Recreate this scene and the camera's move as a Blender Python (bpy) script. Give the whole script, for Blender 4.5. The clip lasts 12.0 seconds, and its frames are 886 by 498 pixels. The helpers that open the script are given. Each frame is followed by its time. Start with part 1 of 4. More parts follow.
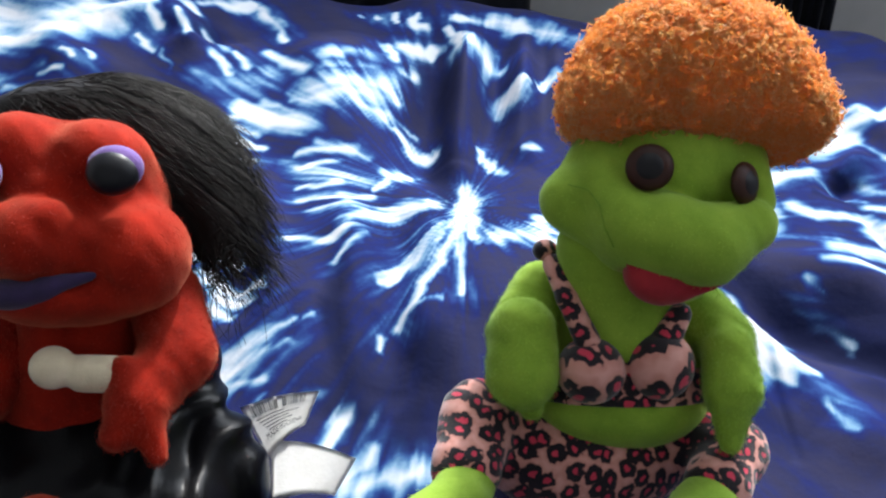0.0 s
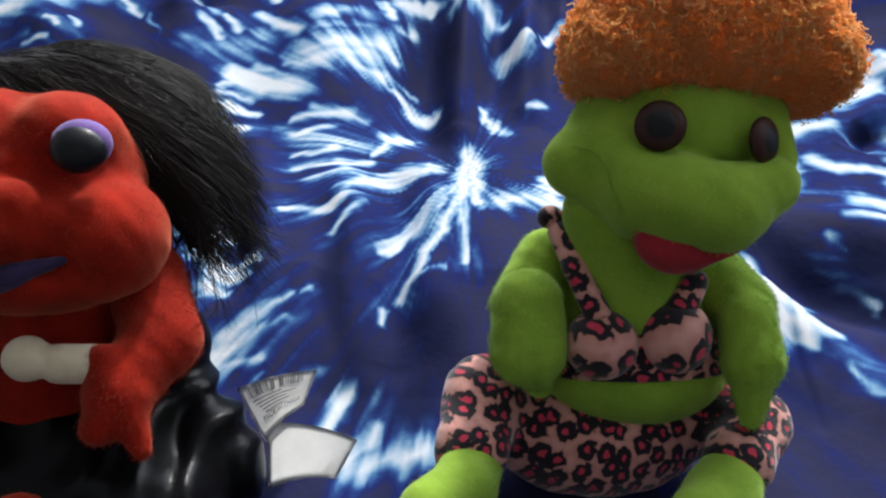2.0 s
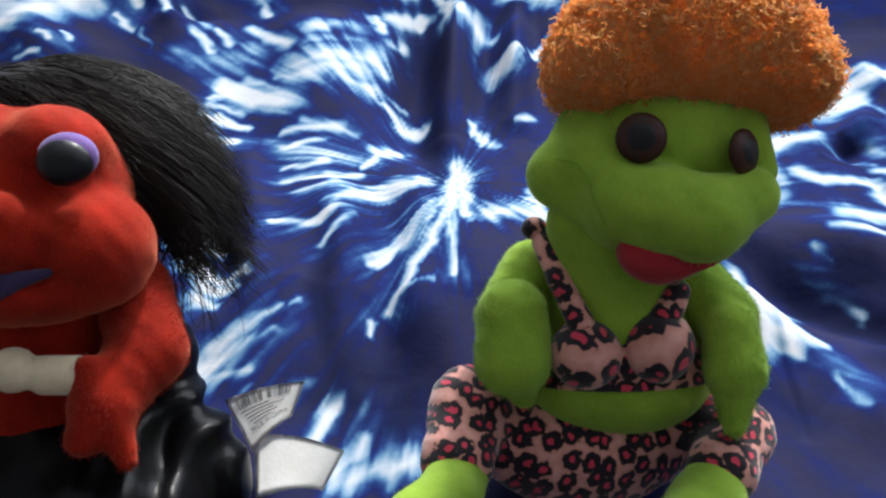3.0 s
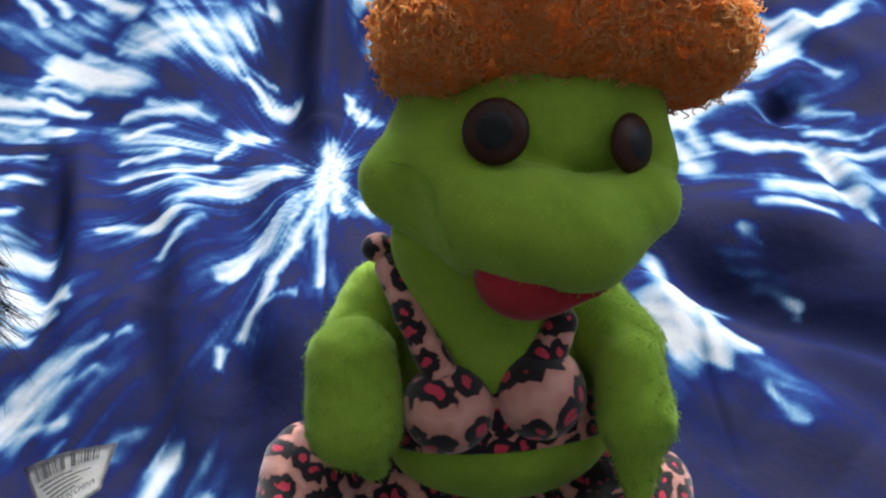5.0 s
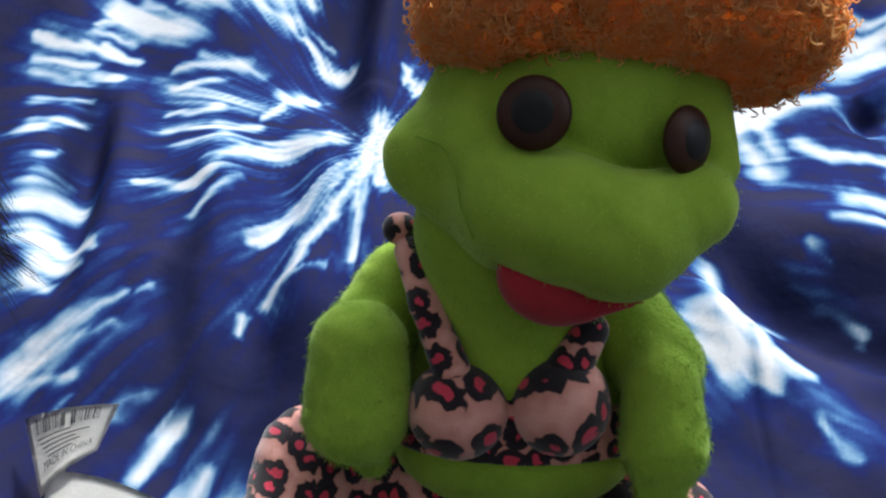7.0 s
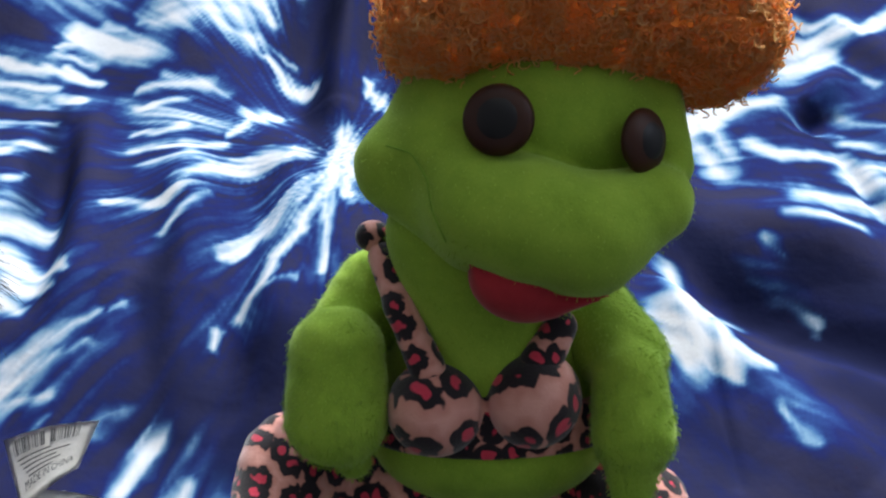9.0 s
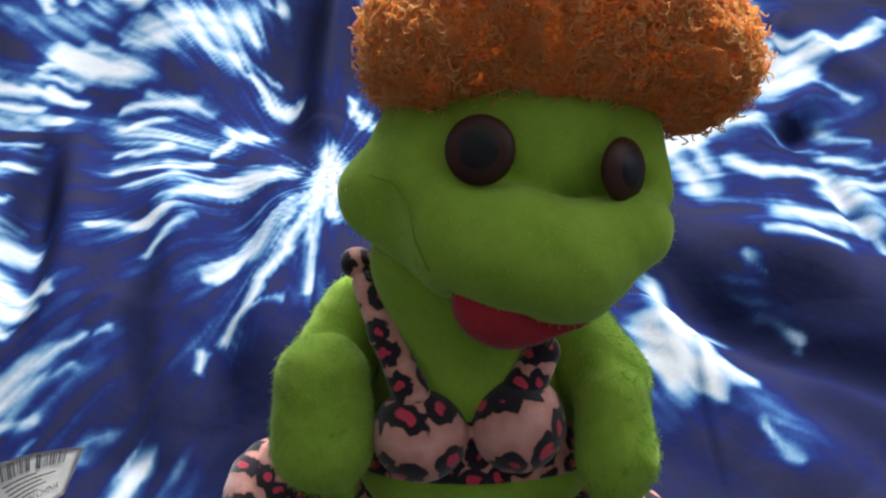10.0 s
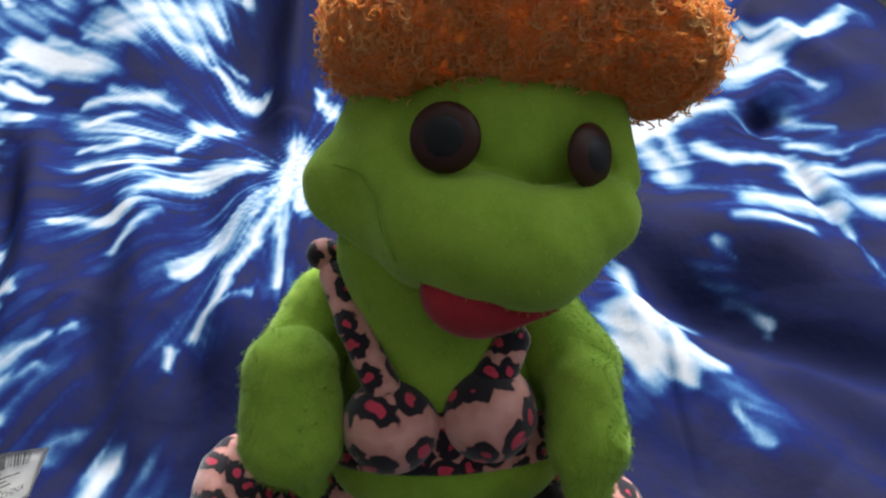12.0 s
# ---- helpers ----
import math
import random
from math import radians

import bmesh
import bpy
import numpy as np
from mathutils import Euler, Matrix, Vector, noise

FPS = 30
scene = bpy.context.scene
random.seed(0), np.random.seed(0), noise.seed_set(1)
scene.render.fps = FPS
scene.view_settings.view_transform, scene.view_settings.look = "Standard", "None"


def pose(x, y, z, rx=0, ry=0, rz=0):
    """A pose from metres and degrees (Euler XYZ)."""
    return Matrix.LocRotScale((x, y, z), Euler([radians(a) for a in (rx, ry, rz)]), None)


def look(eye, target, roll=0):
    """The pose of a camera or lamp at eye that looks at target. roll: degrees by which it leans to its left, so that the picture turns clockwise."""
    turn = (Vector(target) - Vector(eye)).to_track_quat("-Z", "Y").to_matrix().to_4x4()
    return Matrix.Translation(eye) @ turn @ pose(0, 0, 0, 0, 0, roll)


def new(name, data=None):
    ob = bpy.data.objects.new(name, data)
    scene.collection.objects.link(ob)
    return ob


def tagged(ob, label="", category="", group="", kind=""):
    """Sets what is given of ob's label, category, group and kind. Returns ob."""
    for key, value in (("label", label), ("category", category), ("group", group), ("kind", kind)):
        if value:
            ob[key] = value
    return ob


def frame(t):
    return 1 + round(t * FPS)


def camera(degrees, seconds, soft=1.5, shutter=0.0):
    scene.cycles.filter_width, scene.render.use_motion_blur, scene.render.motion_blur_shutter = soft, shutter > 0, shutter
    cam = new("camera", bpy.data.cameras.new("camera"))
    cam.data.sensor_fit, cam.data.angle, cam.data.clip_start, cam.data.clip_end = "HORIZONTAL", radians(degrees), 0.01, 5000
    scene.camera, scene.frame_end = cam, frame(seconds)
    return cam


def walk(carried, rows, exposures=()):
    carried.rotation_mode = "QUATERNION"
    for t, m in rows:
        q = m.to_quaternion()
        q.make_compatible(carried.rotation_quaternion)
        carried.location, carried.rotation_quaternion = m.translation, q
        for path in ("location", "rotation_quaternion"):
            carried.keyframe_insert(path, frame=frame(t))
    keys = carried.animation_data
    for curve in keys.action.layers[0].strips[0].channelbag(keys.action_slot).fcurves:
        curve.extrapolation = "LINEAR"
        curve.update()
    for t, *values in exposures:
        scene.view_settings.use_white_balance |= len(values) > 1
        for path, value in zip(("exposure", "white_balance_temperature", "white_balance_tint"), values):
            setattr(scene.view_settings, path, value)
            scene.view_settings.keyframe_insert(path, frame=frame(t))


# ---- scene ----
cam = camera(53.1, 12.0, soft=2.4)
PATH = [
    (0, (0.014, 0.022, 0.99), (-0.009, 1.753, -0.011), -0.4),
    (0.5, (-0.009, 0.02, 0.987), (-0.084, 1.747, -0.02), -0.3),
    (1, (-0.012, 0.019, 0.989), (-0.117, 1.743, -0.02), -0.2),
    (1.5, (-0.002, 0.027, 0.989), (-0.084, 1.733, -0.051), -0.0),
    (2, (0.023, 0.058, 0.977), (-0.03, 1.742, -0.102), -2.5),
    (2.5, (0.016, 0.061, 0.973), (-0.073, 1.738, -0.112), -3.1),
    (2.7, (0.022, 0.053, 0.979), (-0.05, 1.752, -0.074), -2.9),
    (4.3, (0.045, 0.099, 0.957), (0.07, 1.781, -0.126), -2.0),
    (4.5, (0.067, 0.136, 0.951), (0.12, 1.798, -0.161), -3.0),
    (5, (0.098, 0.182, 0.936), (0.158, 1.825, -0.203), -3.4),
    (5.5, (0.103, 0.205, 0.926), (0.146, 1.832, -0.236), -2.8),
    (6, (0.111, 0.215, 0.921), (0.107, 1.853, -0.226), -1.0),
    (6.5, (0.11, 0.224, 0.913), (-0.001, 1.806, -0.306), -1.0),
    (7, (0.117, 0.215, 0.917), (0.031, 1.832, -0.257), -0.8),
    (7.2, (0.122, 0.207, 0.926), (0.045, 1.847, -0.216), -1.9),
    (8.8, (0.113, 0.199, 0.928), (0.106, 1.837, -0.219), -1.5),
    (9, (0.113, 0.2, 0.923), (0.112, 1.835, -0.229), -1.2),
    (9.5, (0.109, 0.2, 0.925), (0.128, 1.839, -0.222), -0.7),
    (10, (0.115, 0.202, 0.932), (0.143, 1.848, -0.205), -1.1),
    (10.5, (0.113, 0.193, 0.926), (0.195, 1.841, -0.204), 0.0),
    (11, (0.113, 0.195, 0.928), (0.196, 1.849, -0.193), -0.3),
    (11.5, (0.118, 0.208, 0.934), (0.204, 1.852, -0.203), -0.8),
    (12, (0.118, 0.204, 0.928), (0.204, 1.839, -0.221), -0.9),
]
walk(cam, [(t, look(eye, target, roll)) for t, eye, target, roll in PATH], exposures=((0.0, 0.88), (0.5, 0.8), (1.0, 0.5), (1.5, 0.42), (2.0, 0.42), (2.5, 0.55), (4.5, 0.55), (5.0, 0.48), (12.0, 0.48)))

# ---- light ----
world = bpy.data.worlds.new("world")
scene.world = world
world.use_nodes = True
wn = world.node_tree.nodes
sky = wn.new("ShaderNodeTexSky")
sky.sky_type, sky.sun_disc = "NISHITA", False
sky.sun_elevation, sky.sun_rotation = radians(49), radians(24)
wn["Background"].inputs["Strength"].default_value = 0.1
world.node_tree.links.new(sky.outputs[0], wn["Background"].inputs["Color"])
scene.view_settings.exposure = 0.0

# daylight in the opening of the window behind the bed
day = bpy.data.lights.new("window_daylight", "AREA")
day.shape, day.size, day.size_y, day.energy, day.color = "RECTANGLE", 2.0, 1.2, 42, (0.88, 0.94, 1.0)
new("window_daylight", day).matrix_world = look((0.5, 1.59, 1.76), (0.2, 0.0, 1.5))


# added fill lamp, set in an opening of the unseen side wall
side = bpy.data.lights.new("side_window_daylight", "AREA")
side.shape, side.size, side.size_y, side.energy, side.color = "RECTANGLE", 1.3, 1.2, 3.5, (0.96, 0.98, 1.0)
new("side_window_daylight", side).matrix_world = look((1.66, 0.45, 2.0), (0.0, 0.55, 0.7))

sun = bpy.data.lights.new("sun", "SUN")
sun.energy, sun.angle, sun.color = 2.8, radians(5), (1.0, 0.98, 0.95)
new("sun", sun).matrix_world = look((0.36, 1.40, 1.6), (0, 0.6, 0.6))

# ---- materials ----
def mat(name, rough=0.8, sheen=0.0, metal=0.0, spec=0.4):
    m = bpy.data.materials.new(name)
    m.use_nodes = True
    b = m.node_tree.nodes["Principled BSDF"]
    b.inputs["Roughness"].default_value = rough
    b.inputs["Metallic"].default_value = metal
    b.inputs["Specular IOR Level"].default_value = spec
    b.inputs["Sheen Weight"].default_value = sheen
    b.inputs["Sheen Roughness"].default_value = 0.45
    return m, m.node_tree.nodes, m.node_tree.links, b


def ramp(nodes, stops, mode="LINEAR"):
    r = nodes.new("ShaderNodeValToRGB")
    r.color_ramp.interpolation = mode
    while len(r.color_ramp.elements) < len(stops):
        r.color_ramp.elements.new(0.5)
    for e, (p, c) in zip(r.color_ramp.elements, stops):
        e.position, e.color = p, (*c, 1)
    return r


def noise_node(nodes, links, scale, detail=3.0, rough=0.6, coord="Object", stretch=None):
    tc = nodes.new("ShaderNodeTexCoord")
    n = nodes.new("ShaderNodeTexNoise")
    n.inputs["Scale"].default_value, n.inputs["Detail"].default_value, n.inputs["Roughness"].default_value = scale, detail, rough
    if stretch:
        mp = nodes.new("ShaderNodeMapping")
        mp.inputs["Scale"].default_value = stretch
        links.new(tc.outputs[coord], mp.inputs[0])
        links.new(mp.outputs[0], n.inputs["Vector"])
    else:
        links.new(tc.outputs[coord], n.inputs["Vector"])
    return n


def bump(nodes, links, b, src, strength, distance):
    n = nodes.new("ShaderNodeBump")
    n.inputs["Strength"].default_value, n.inputs["Distance"].default_value = strength, distance
    links.new(src, n.inputs["Height"])
    links.new(n.outputs[0], b.inputs["Normal"])


def plain(name, dark, light, scale=60, rough=0.8, sheen=0.0, relief=0.3, depth=0.001, spec=0.4, metal=0.0, fine=None):
    """Two-tone surface: broad mottling between two colours, fine grain in relief."""
    m, n, l, b = mat(name, rough, sheen, metal, spec)
    a = noise_node(n, l, scale)
    r = ramp(n, [(0.32, dark), (0.68, light)])
    l.new(a.outputs["Fac"], r.inputs[0])
    l.new(r.outputs[0], b.inputs["Base Color"])
    f = noise_node(n, l, fine or scale * 9, 2.0)
    bump(n, l, b, f.outputs["Fac"], relief, depth)
    return m


def plush(name, dark, light, sheen_tint):
    """Short-pile plush: brushed patches, sheen and a fine nap."""
    m, n, l, b = mat(name, 0.9, 0.45, spec=0.12)
    b.inputs["Sheen Tint"].default_value = (*sheen_tint, 1)
    a = noise_node(n, l, 34, 4.0, 0.65)
    g = noise_node(n, l, 900, 2.0)
    mix = n.new("ShaderNodeMath")
    mix.operation = "MULTIPLY_ADD"
    mix.inputs[1].default_value = 0.35
    l.new(g.outputs["Fac"], mix.inputs[0])
    l.new(a.outputs["Fac"], mix.inputs[2])
    r = ramp(n, [(0.38, dark), (0.92, light)])
    l.new(mix.outputs[0], r.inputs[0])
    l.new(r.outputs[0], b.inputs["Base Color"])
    bump(n, l, b, mix.outputs[0], 0.3, 0.0022)
    return m


def leopard(name, scale, rim):
    """Printed fleece: pink ground, broken black rosettes with crimson hearts."""
    m, n, l, b = mat(name, 0.75, 0.35, spec=0.2)
    tc = n.new("ShaderNodeTexCoord")
    wob = n.new("ShaderNodeTexNoise")
    wob.inputs["Scale"].default_value, wob.inputs["Detail"].default_value = scale * 1.3, 2.0
    l.new(tc.outputs["Object"], wob.inputs["Vector"])
    sp = n.new("ShaderNodeSeparateXYZ")
    l.new(tc.outputs["Object"], sp.inputs[0])
    flat = []
    for axis, amount in ((0, 0.45), (2, 0.3)):
        q = n.new("ShaderNodeMath")
        q.operation = "MULTIPLY_ADD"
        q.inputs[1].default_value = amount
        l.new(sp.outputs[1], q.inputs[0])
        l.new(sp.outputs[axis], q.inputs[2])
        flat.append(q)
    cb = n.new("ShaderNodeCombineXYZ")
    l.new(flat[0].outputs[0], cb.inputs[0])
    l.new(flat[1].outputs[0], cb.inputs[1])
    off = n.new("ShaderNodeVectorMath")
    off.operation = "MULTIPLY_ADD"
    off.inputs[1].default_value = (0.42 / scale,) * 3
    l.new(wob.outputs["Color"], off.inputs[0])
    l.new(cb.outputs[0], off.inputs[2])
    v = n.new("ShaderNodeTexVoronoi")
    v.voronoi_dimensions = "2D"
    v.inputs["Scale"].default_value, v.inputs["Randomness"].default_value = scale, 0.75
    l.new(off.outputs[0], v.inputs["Vector"])
    w2 = n.new("ShaderNodeTexNoise")
    w2.inputs["Scale"].default_value, w2.inputs["Detail"].default_value = scale * 2.6, 1.0
    l.new(tc.outputs["Object"], w2.inputs["Vector"])
    d = n.new("ShaderNodeMath")
    d.operation = "MULTIPLY_ADD"
    d.inputs[1].default_value = 0.5
    l.new(w2.outputs["Fac"], d.inputs[0])
    l.new(v.outputs["Distance"], d.inputs[2])
    r = ramp(n, [(0.0, (0.55, 0.03, 0.06)), (0.39, (0.55, 0.04, 0.08)), (0.43, (0.012, 0.008, 0.012)), (rim, (0.015, 0.01, 0.014)), (rim + 0.04, (0.52, 0.22, 0.18)), (1.0, (0.64, 0.32, 0.27))])
    l.new(d.outputs[0], r.inputs[0])
    l.new(r.outputs[0], b.inputs["Base Color"])
    g = noise_node(n, l, 700, 2.0)
    bump(n, l, b, g.outputs["Fac"], 0.35, 0.001)
    return m


def dyed_cloth():
    """Tie-dyed sheet: the vertex attribute holds how far the dye was kept out; grain and feathered edges come on top."""
    m, n, l, b = mat("tie_dyed_fabric", 0.8, 0.0, spec=0.03)
    at = n.new("ShaderNodeAttribute")
    at.attribute_name = "dye"
    sep = n.new("ShaderNodeSeparateColor")
    l.new(at.outputs["Color"], sep.inputs[0])
    big = noise_node(n, l, 26, 4.0, 0.6)
    fin = noise_node(n, l, 150, 3.0, 0.65)
    s1 = n.new("ShaderNodeMath")
    s1.operation = "MULTIPLY_ADD"
    s1.inputs[1].default_value = 0.3
    l.new(big.outputs["Fac"], s1.inputs[0])
    l.new(sep.outputs[0], s1.inputs[2])
    s2 = n.new("ShaderNodeMath")
    s2.operation = "MULTIPLY_ADD"
    s2.inputs[1].default_value = 0.14
    l.new(fin.outputs["Fac"], s2.inputs[0])
    l.new(s1.outputs[0], s2.inputs[2])
    sub = n.new("ShaderNodeMath")
    sub.operation = "SUBTRACT"
    sub.inputs[1].default_value = 0.22
    l.new(s2.outputs[0], sub.inputs[0])
    r = ramp(n, [(0.0, (0.022, 0.022, 0.052)), (0.10, (0.019, 0.021, 0.061)), (0.22, (0.011, 0.017, 0.095)), (0.35, (0.018, 0.043, 0.155)), (0.46, (0.045, 0.115, 0.26)), (0.58, (0.15, 0.27, 0.40)), (0.75, (0.36, 0.43, 0.52)), (0.92, (0.54, 0.56, 0.59))])
    l.new(sub.outputs[0], r.inputs[0])
    # shade of the folds, painted into the colour as near-black navy
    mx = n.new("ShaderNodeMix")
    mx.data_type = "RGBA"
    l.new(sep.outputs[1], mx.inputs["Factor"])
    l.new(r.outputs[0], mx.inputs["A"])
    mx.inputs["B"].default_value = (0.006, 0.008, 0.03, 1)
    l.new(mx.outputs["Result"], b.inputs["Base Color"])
    weave = noise_node(n, l, 1400, 1.0)
    crease = noise_node(n, l, 40, 3.0)
    ad = n.new("ShaderNodeMath")
    ad.operation = "MULTIPLY_ADD"
    ad.inputs[1].default_value = 0.08
    l.new(weave.outputs["Fac"], ad.inputs[0])
    l.new(crease.outputs["Fac"], ad.inputs[2])
    bump(n, l, b, ad.outputs[0], 0.35, 0.004)
    return m


GREEN = plush("green_plush", (0.175, 0.30, 0.026), (0.29, 0.44, 0.05), (0.75, 1.0, 0.4))
RED = plush("red_plush", (0.13, 0.0045, 0.002), (0.36, 0.014, 0.004), (1.0, 0.35, 0.2))


def fuzz_fibre(name, colour):
    """Fine nap fibres that let light through."""
    m, n, l, p = mat(name, 0.7, 0.3, spec=0.3)
    geo = n.new("ShaderNodeNewGeometry")
    r = ramp(n, [(0.0, tuple(0.75 * c for c in colour)), (1.0, tuple(min(1.0, 1.25 * c) for c in colour))])
    l.new(geo.outputs["Random Per Island"], r.inputs[0])
    l.new(r.outputs[0], p.inputs["Base Color"])
    thin, both = n.new("ShaderNodeBsdfTranslucent"), n.new("ShaderNodeMixShader")
    l.new(r.outputs[0], thin.inputs["Color"])
    both.inputs[0].default_value = 0.5
    l.new(p.outputs[0], both.inputs[1])
    l.new(thin.outputs[0], both.inputs[2])
    l.new(both.outputs[0], n["Material Output"].inputs["Surface"])
    return m


GREEN_NAP = fuzz_fibre("green_nap", (0.33, 0.52, 0.06))
RED_NAP = fuzz_fibre("red_nap", (0.42, 0.03, 0.012))
LEO_L = leopard("leopard_fleece_large", 46, 0.65)
LEO_S = leopard("leopard_fleece_small", 74, 0.71)
FELT_RED = plain("red_felt", (0.30, 0.012, 0.02), (0.40, 0.02, 0.03), 80, 0.9, 0.2)
FELT_PURPLE = plain("purple_felt", (0.022, 0.012, 0.05), (0.04, 0.021, 0.085), 80, 0.9, 0.2)
LID = plain("lilac_felt", (0.11, 0.055, 0.22), (0.17, 0.09, 0.31), 90, 0.85, 0.3)
EYE_BROWN = plain("brown_plastic", (0.03, 0.009, 0.006), (0.045, 0.014, 0.008), 50, 0.42, relief=0.05, spec=0.25)
EYE_BLACK = plain("black_plastic", (0.006, 0.006, 0.008), (0.012, 0.012, 0.015), 50, 0.36, relief=0.03, spec=0.25)
def curl_fibre():
    """Synthetic curls, each lock a little lighter or darker, letting light through."""
    m, n, l, p = mat("orange_curl", 0.38, 0.2, spec=0.5)
    geo = n.new("ShaderNodeNewGeometry")
    r = ramp(n, [(0.0, (1.0, 0.50, 0.15)), (0.55, (1.0, 0.60, 0.23)), (1.0, (1.0, 0.74, 0.38))])
    l.new(geo.outputs["Random Per Island"], r.inputs[0])
    l.new(r.outputs[0], p.inputs["Base Color"])
    thin, both = n.new("ShaderNodeBsdfTranslucent"), n.new("ShaderNodeMixShader")
    l.new(r.outputs[0], thin.inputs["Color"])
    both.inputs[0].default_value = 0.7
    l.new(p.outputs[0], both.inputs[1])
    l.new(thin.outputs[0], both.inputs[2])
    l.new(both.outputs[0], n["Material Output"].inputs["Surface"])
    return m


CURL = curl_fibre()
CURL_BASE = plain("orange_wig_base", (1.0, 0.52, 0.17), (1.0, 0.60, 0.23), 200, 0.8, 0.1, relief=0.8, depth=0.003)
bn, bl = CURL_BASE.node_tree.nodes, CURL_BASE.node_tree.links
glow, blend = bn.new("ShaderNodeBsdfTranslucent"), bn.new("ShaderNodeMixShader")
glow.inputs["Color"].default_value, blend.inputs[0].default_value = (1.0, 0.64, 0.25, 1), 0.85
bl.new(bn["Principled BSDF"].outputs[0], blend.inputs[1])
bl.new(glow.outputs[0], blend.inputs[2])
bl.new(blend.outputs[0], bn["Material Output"].inputs["Surface"])
HAIR = plain("black_hair", (0.006, 0.005, 0.005), (0.018, 0.015, 0.014), 150, 0.5, relief=0.1, spec=0.35)
SATIN = plain("black_satin", (0.002, 0.002, 0.0025), (0.004, 0.004, 0.005), 40, 0.3, relief=0.1, depth=0.002, spec=0.1)
CREAM = plain("cream_plush", (0.6, 0.5, 0.34), (0.74, 0.64, 0.46), 60, 0.9, 0.3, relief=0.4)
SEAM = plain("green_seam_thread", (0.12, 0.25, 0.013), (0.16, 0.31, 0.018), 80, 0.9)
TAG = plain("white_label_fabric", (0.76, 0.74, 0.69), (0.86, 0.84, 0.80), 40, 0.6, 0.0, relief=0.2)
INK = plain("black_ink", (0.02, 0.02, 0.02), (0.05, 0.05, 0.05), 80, 0.7)
CLOTH = dyed_cloth()
WALL = plain("grey_wall_paint", (0.40, 0.40, 0.40), (0.46, 0.46, 0.46), 8, 0.8, relief=0.1, fine=300)
DARK = plain("dark_curtain_cloth", (0.012, 0.014, 0.022), (0.022, 0.026, 0.04), 12, 0.85, 0.2, relief=0.2, fine=500)
CEIL = plain("white_ceiling_paint", (0.70, 0.70, 0.69), (0.78, 0.78, 0.77), 6, 0.9, relief=0.1, fine=200)
FLOORM = plain("dark_carpet", (0.06, 0.055, 0.05), (0.1, 0.09, 0.08), 30, 0.95, relief=0.6, depth=0.004, fine=400)
BEDM = plain("grey_bed_fabric", (0.16, 0.16, 0.18), (0.22, 0.22, 0.24), 30, 0.9, relief=0.3)
BLACKP = plain("black_vinyl", (0.008, 0.008, 0.009), (0.016, 0.016, 0.018), 30, 0.5, relief=0.2)
SPECK = plain("grey_speckled_fabric", (0.10, 0.10, 0.105), (0.32, 0.32, 0.33), 260, 0.8, relief=0.3)
GLASS = plain("white_window_frame", (0.74, 0.74, 0.72), (0.8, 0.8, 0.78), 20, 0.5, relief=0.05)


# ---- building helpers ----
def part(name, bm, material, parent, label=""):
    """Link a bmesh or a mesh as one object under a thing or a part."""
    if isinstance(bm, bmesh.types.BMesh):
        me = bpy.data.meshes.new(name)
        bm.to_mesh(me)
        bm.free()
    else:
        me = bm
    me.name = name
    if material is not None and not me.materials:
        me.materials.append(material)
    ob = new(name, me)
    if parent is not None:
        ob.parent = parent
    if label:
        tagged(ob, label)
    return ob


def smooth(me):
    me.polygons.foreach_set("use_smooth", [True] * len(me.polygons))
    return me


def box(sx, sy, sz, cx=0, cy=0, cz=0, bevel=0.0, segs=2):
    bm = bmesh.new()
    bmesh.ops.create_cube(bm, size=1)
    bmesh.ops.transform(bm, matrix=Matrix.LocRotScale((cx, cy, cz), None, (sx, sy, sz)), verts=bm.verts)
    if bevel:
        bmesh.ops.bevel(bm, geom=bm.edges[:], offset=bevel, segments=segs, affect="EDGES", profile=0.6)
    return bm


def E(c, r, rot=(0, 0, 0)):
    """Ellipsoid: centre, radii, turn in degrees."""
    return ("e", np.array(c), np.array(r, float), np.array(Euler([radians(a) for a in rot]).to_matrix()))


def C(a, b, ra, rb):
    """Tapered capsule from a to b."""
    return ("c", np.array(a), np.array(b), ra, rb)


def distance(p, P):
    if p[0] == "e":
        q = (P - p[1]) @ p[3]
        k0 = np.linalg.norm(q / p[2], axis=-1)
        k1 = np.linalg.norm(q / p[2] ** 2, axis=-1)
        return k0 * (k0 - 1) / np.maximum(k1, 1e-6)
    a, b = p[1], p[2]
    h = np.clip(((P - a) @ (b - a)) / max((b - a) @ (b - a), 1e-9), 0, 1)
    return np.linalg.norm(P - a - h[..., None] * (b - a), axis=-1) - (p[3] + (p[4] - p[3]) * h)


def union(prims, P, k):
    """Blend the forms one after the other; k: how softly, one value or one for each form."""
    F = distance(prims[0], P)
    for p, s in zip(prims[1:], k[1:] if isinstance(k, tuple) else [k] * (len(prims) - 1)):
        d = distance(p, P)
        h = np.clip(0.5 + 0.5 * (F - d) / s, 0, 1)
        F = F * (1 - h) + d * h - s * h * (1 - h)
    return F


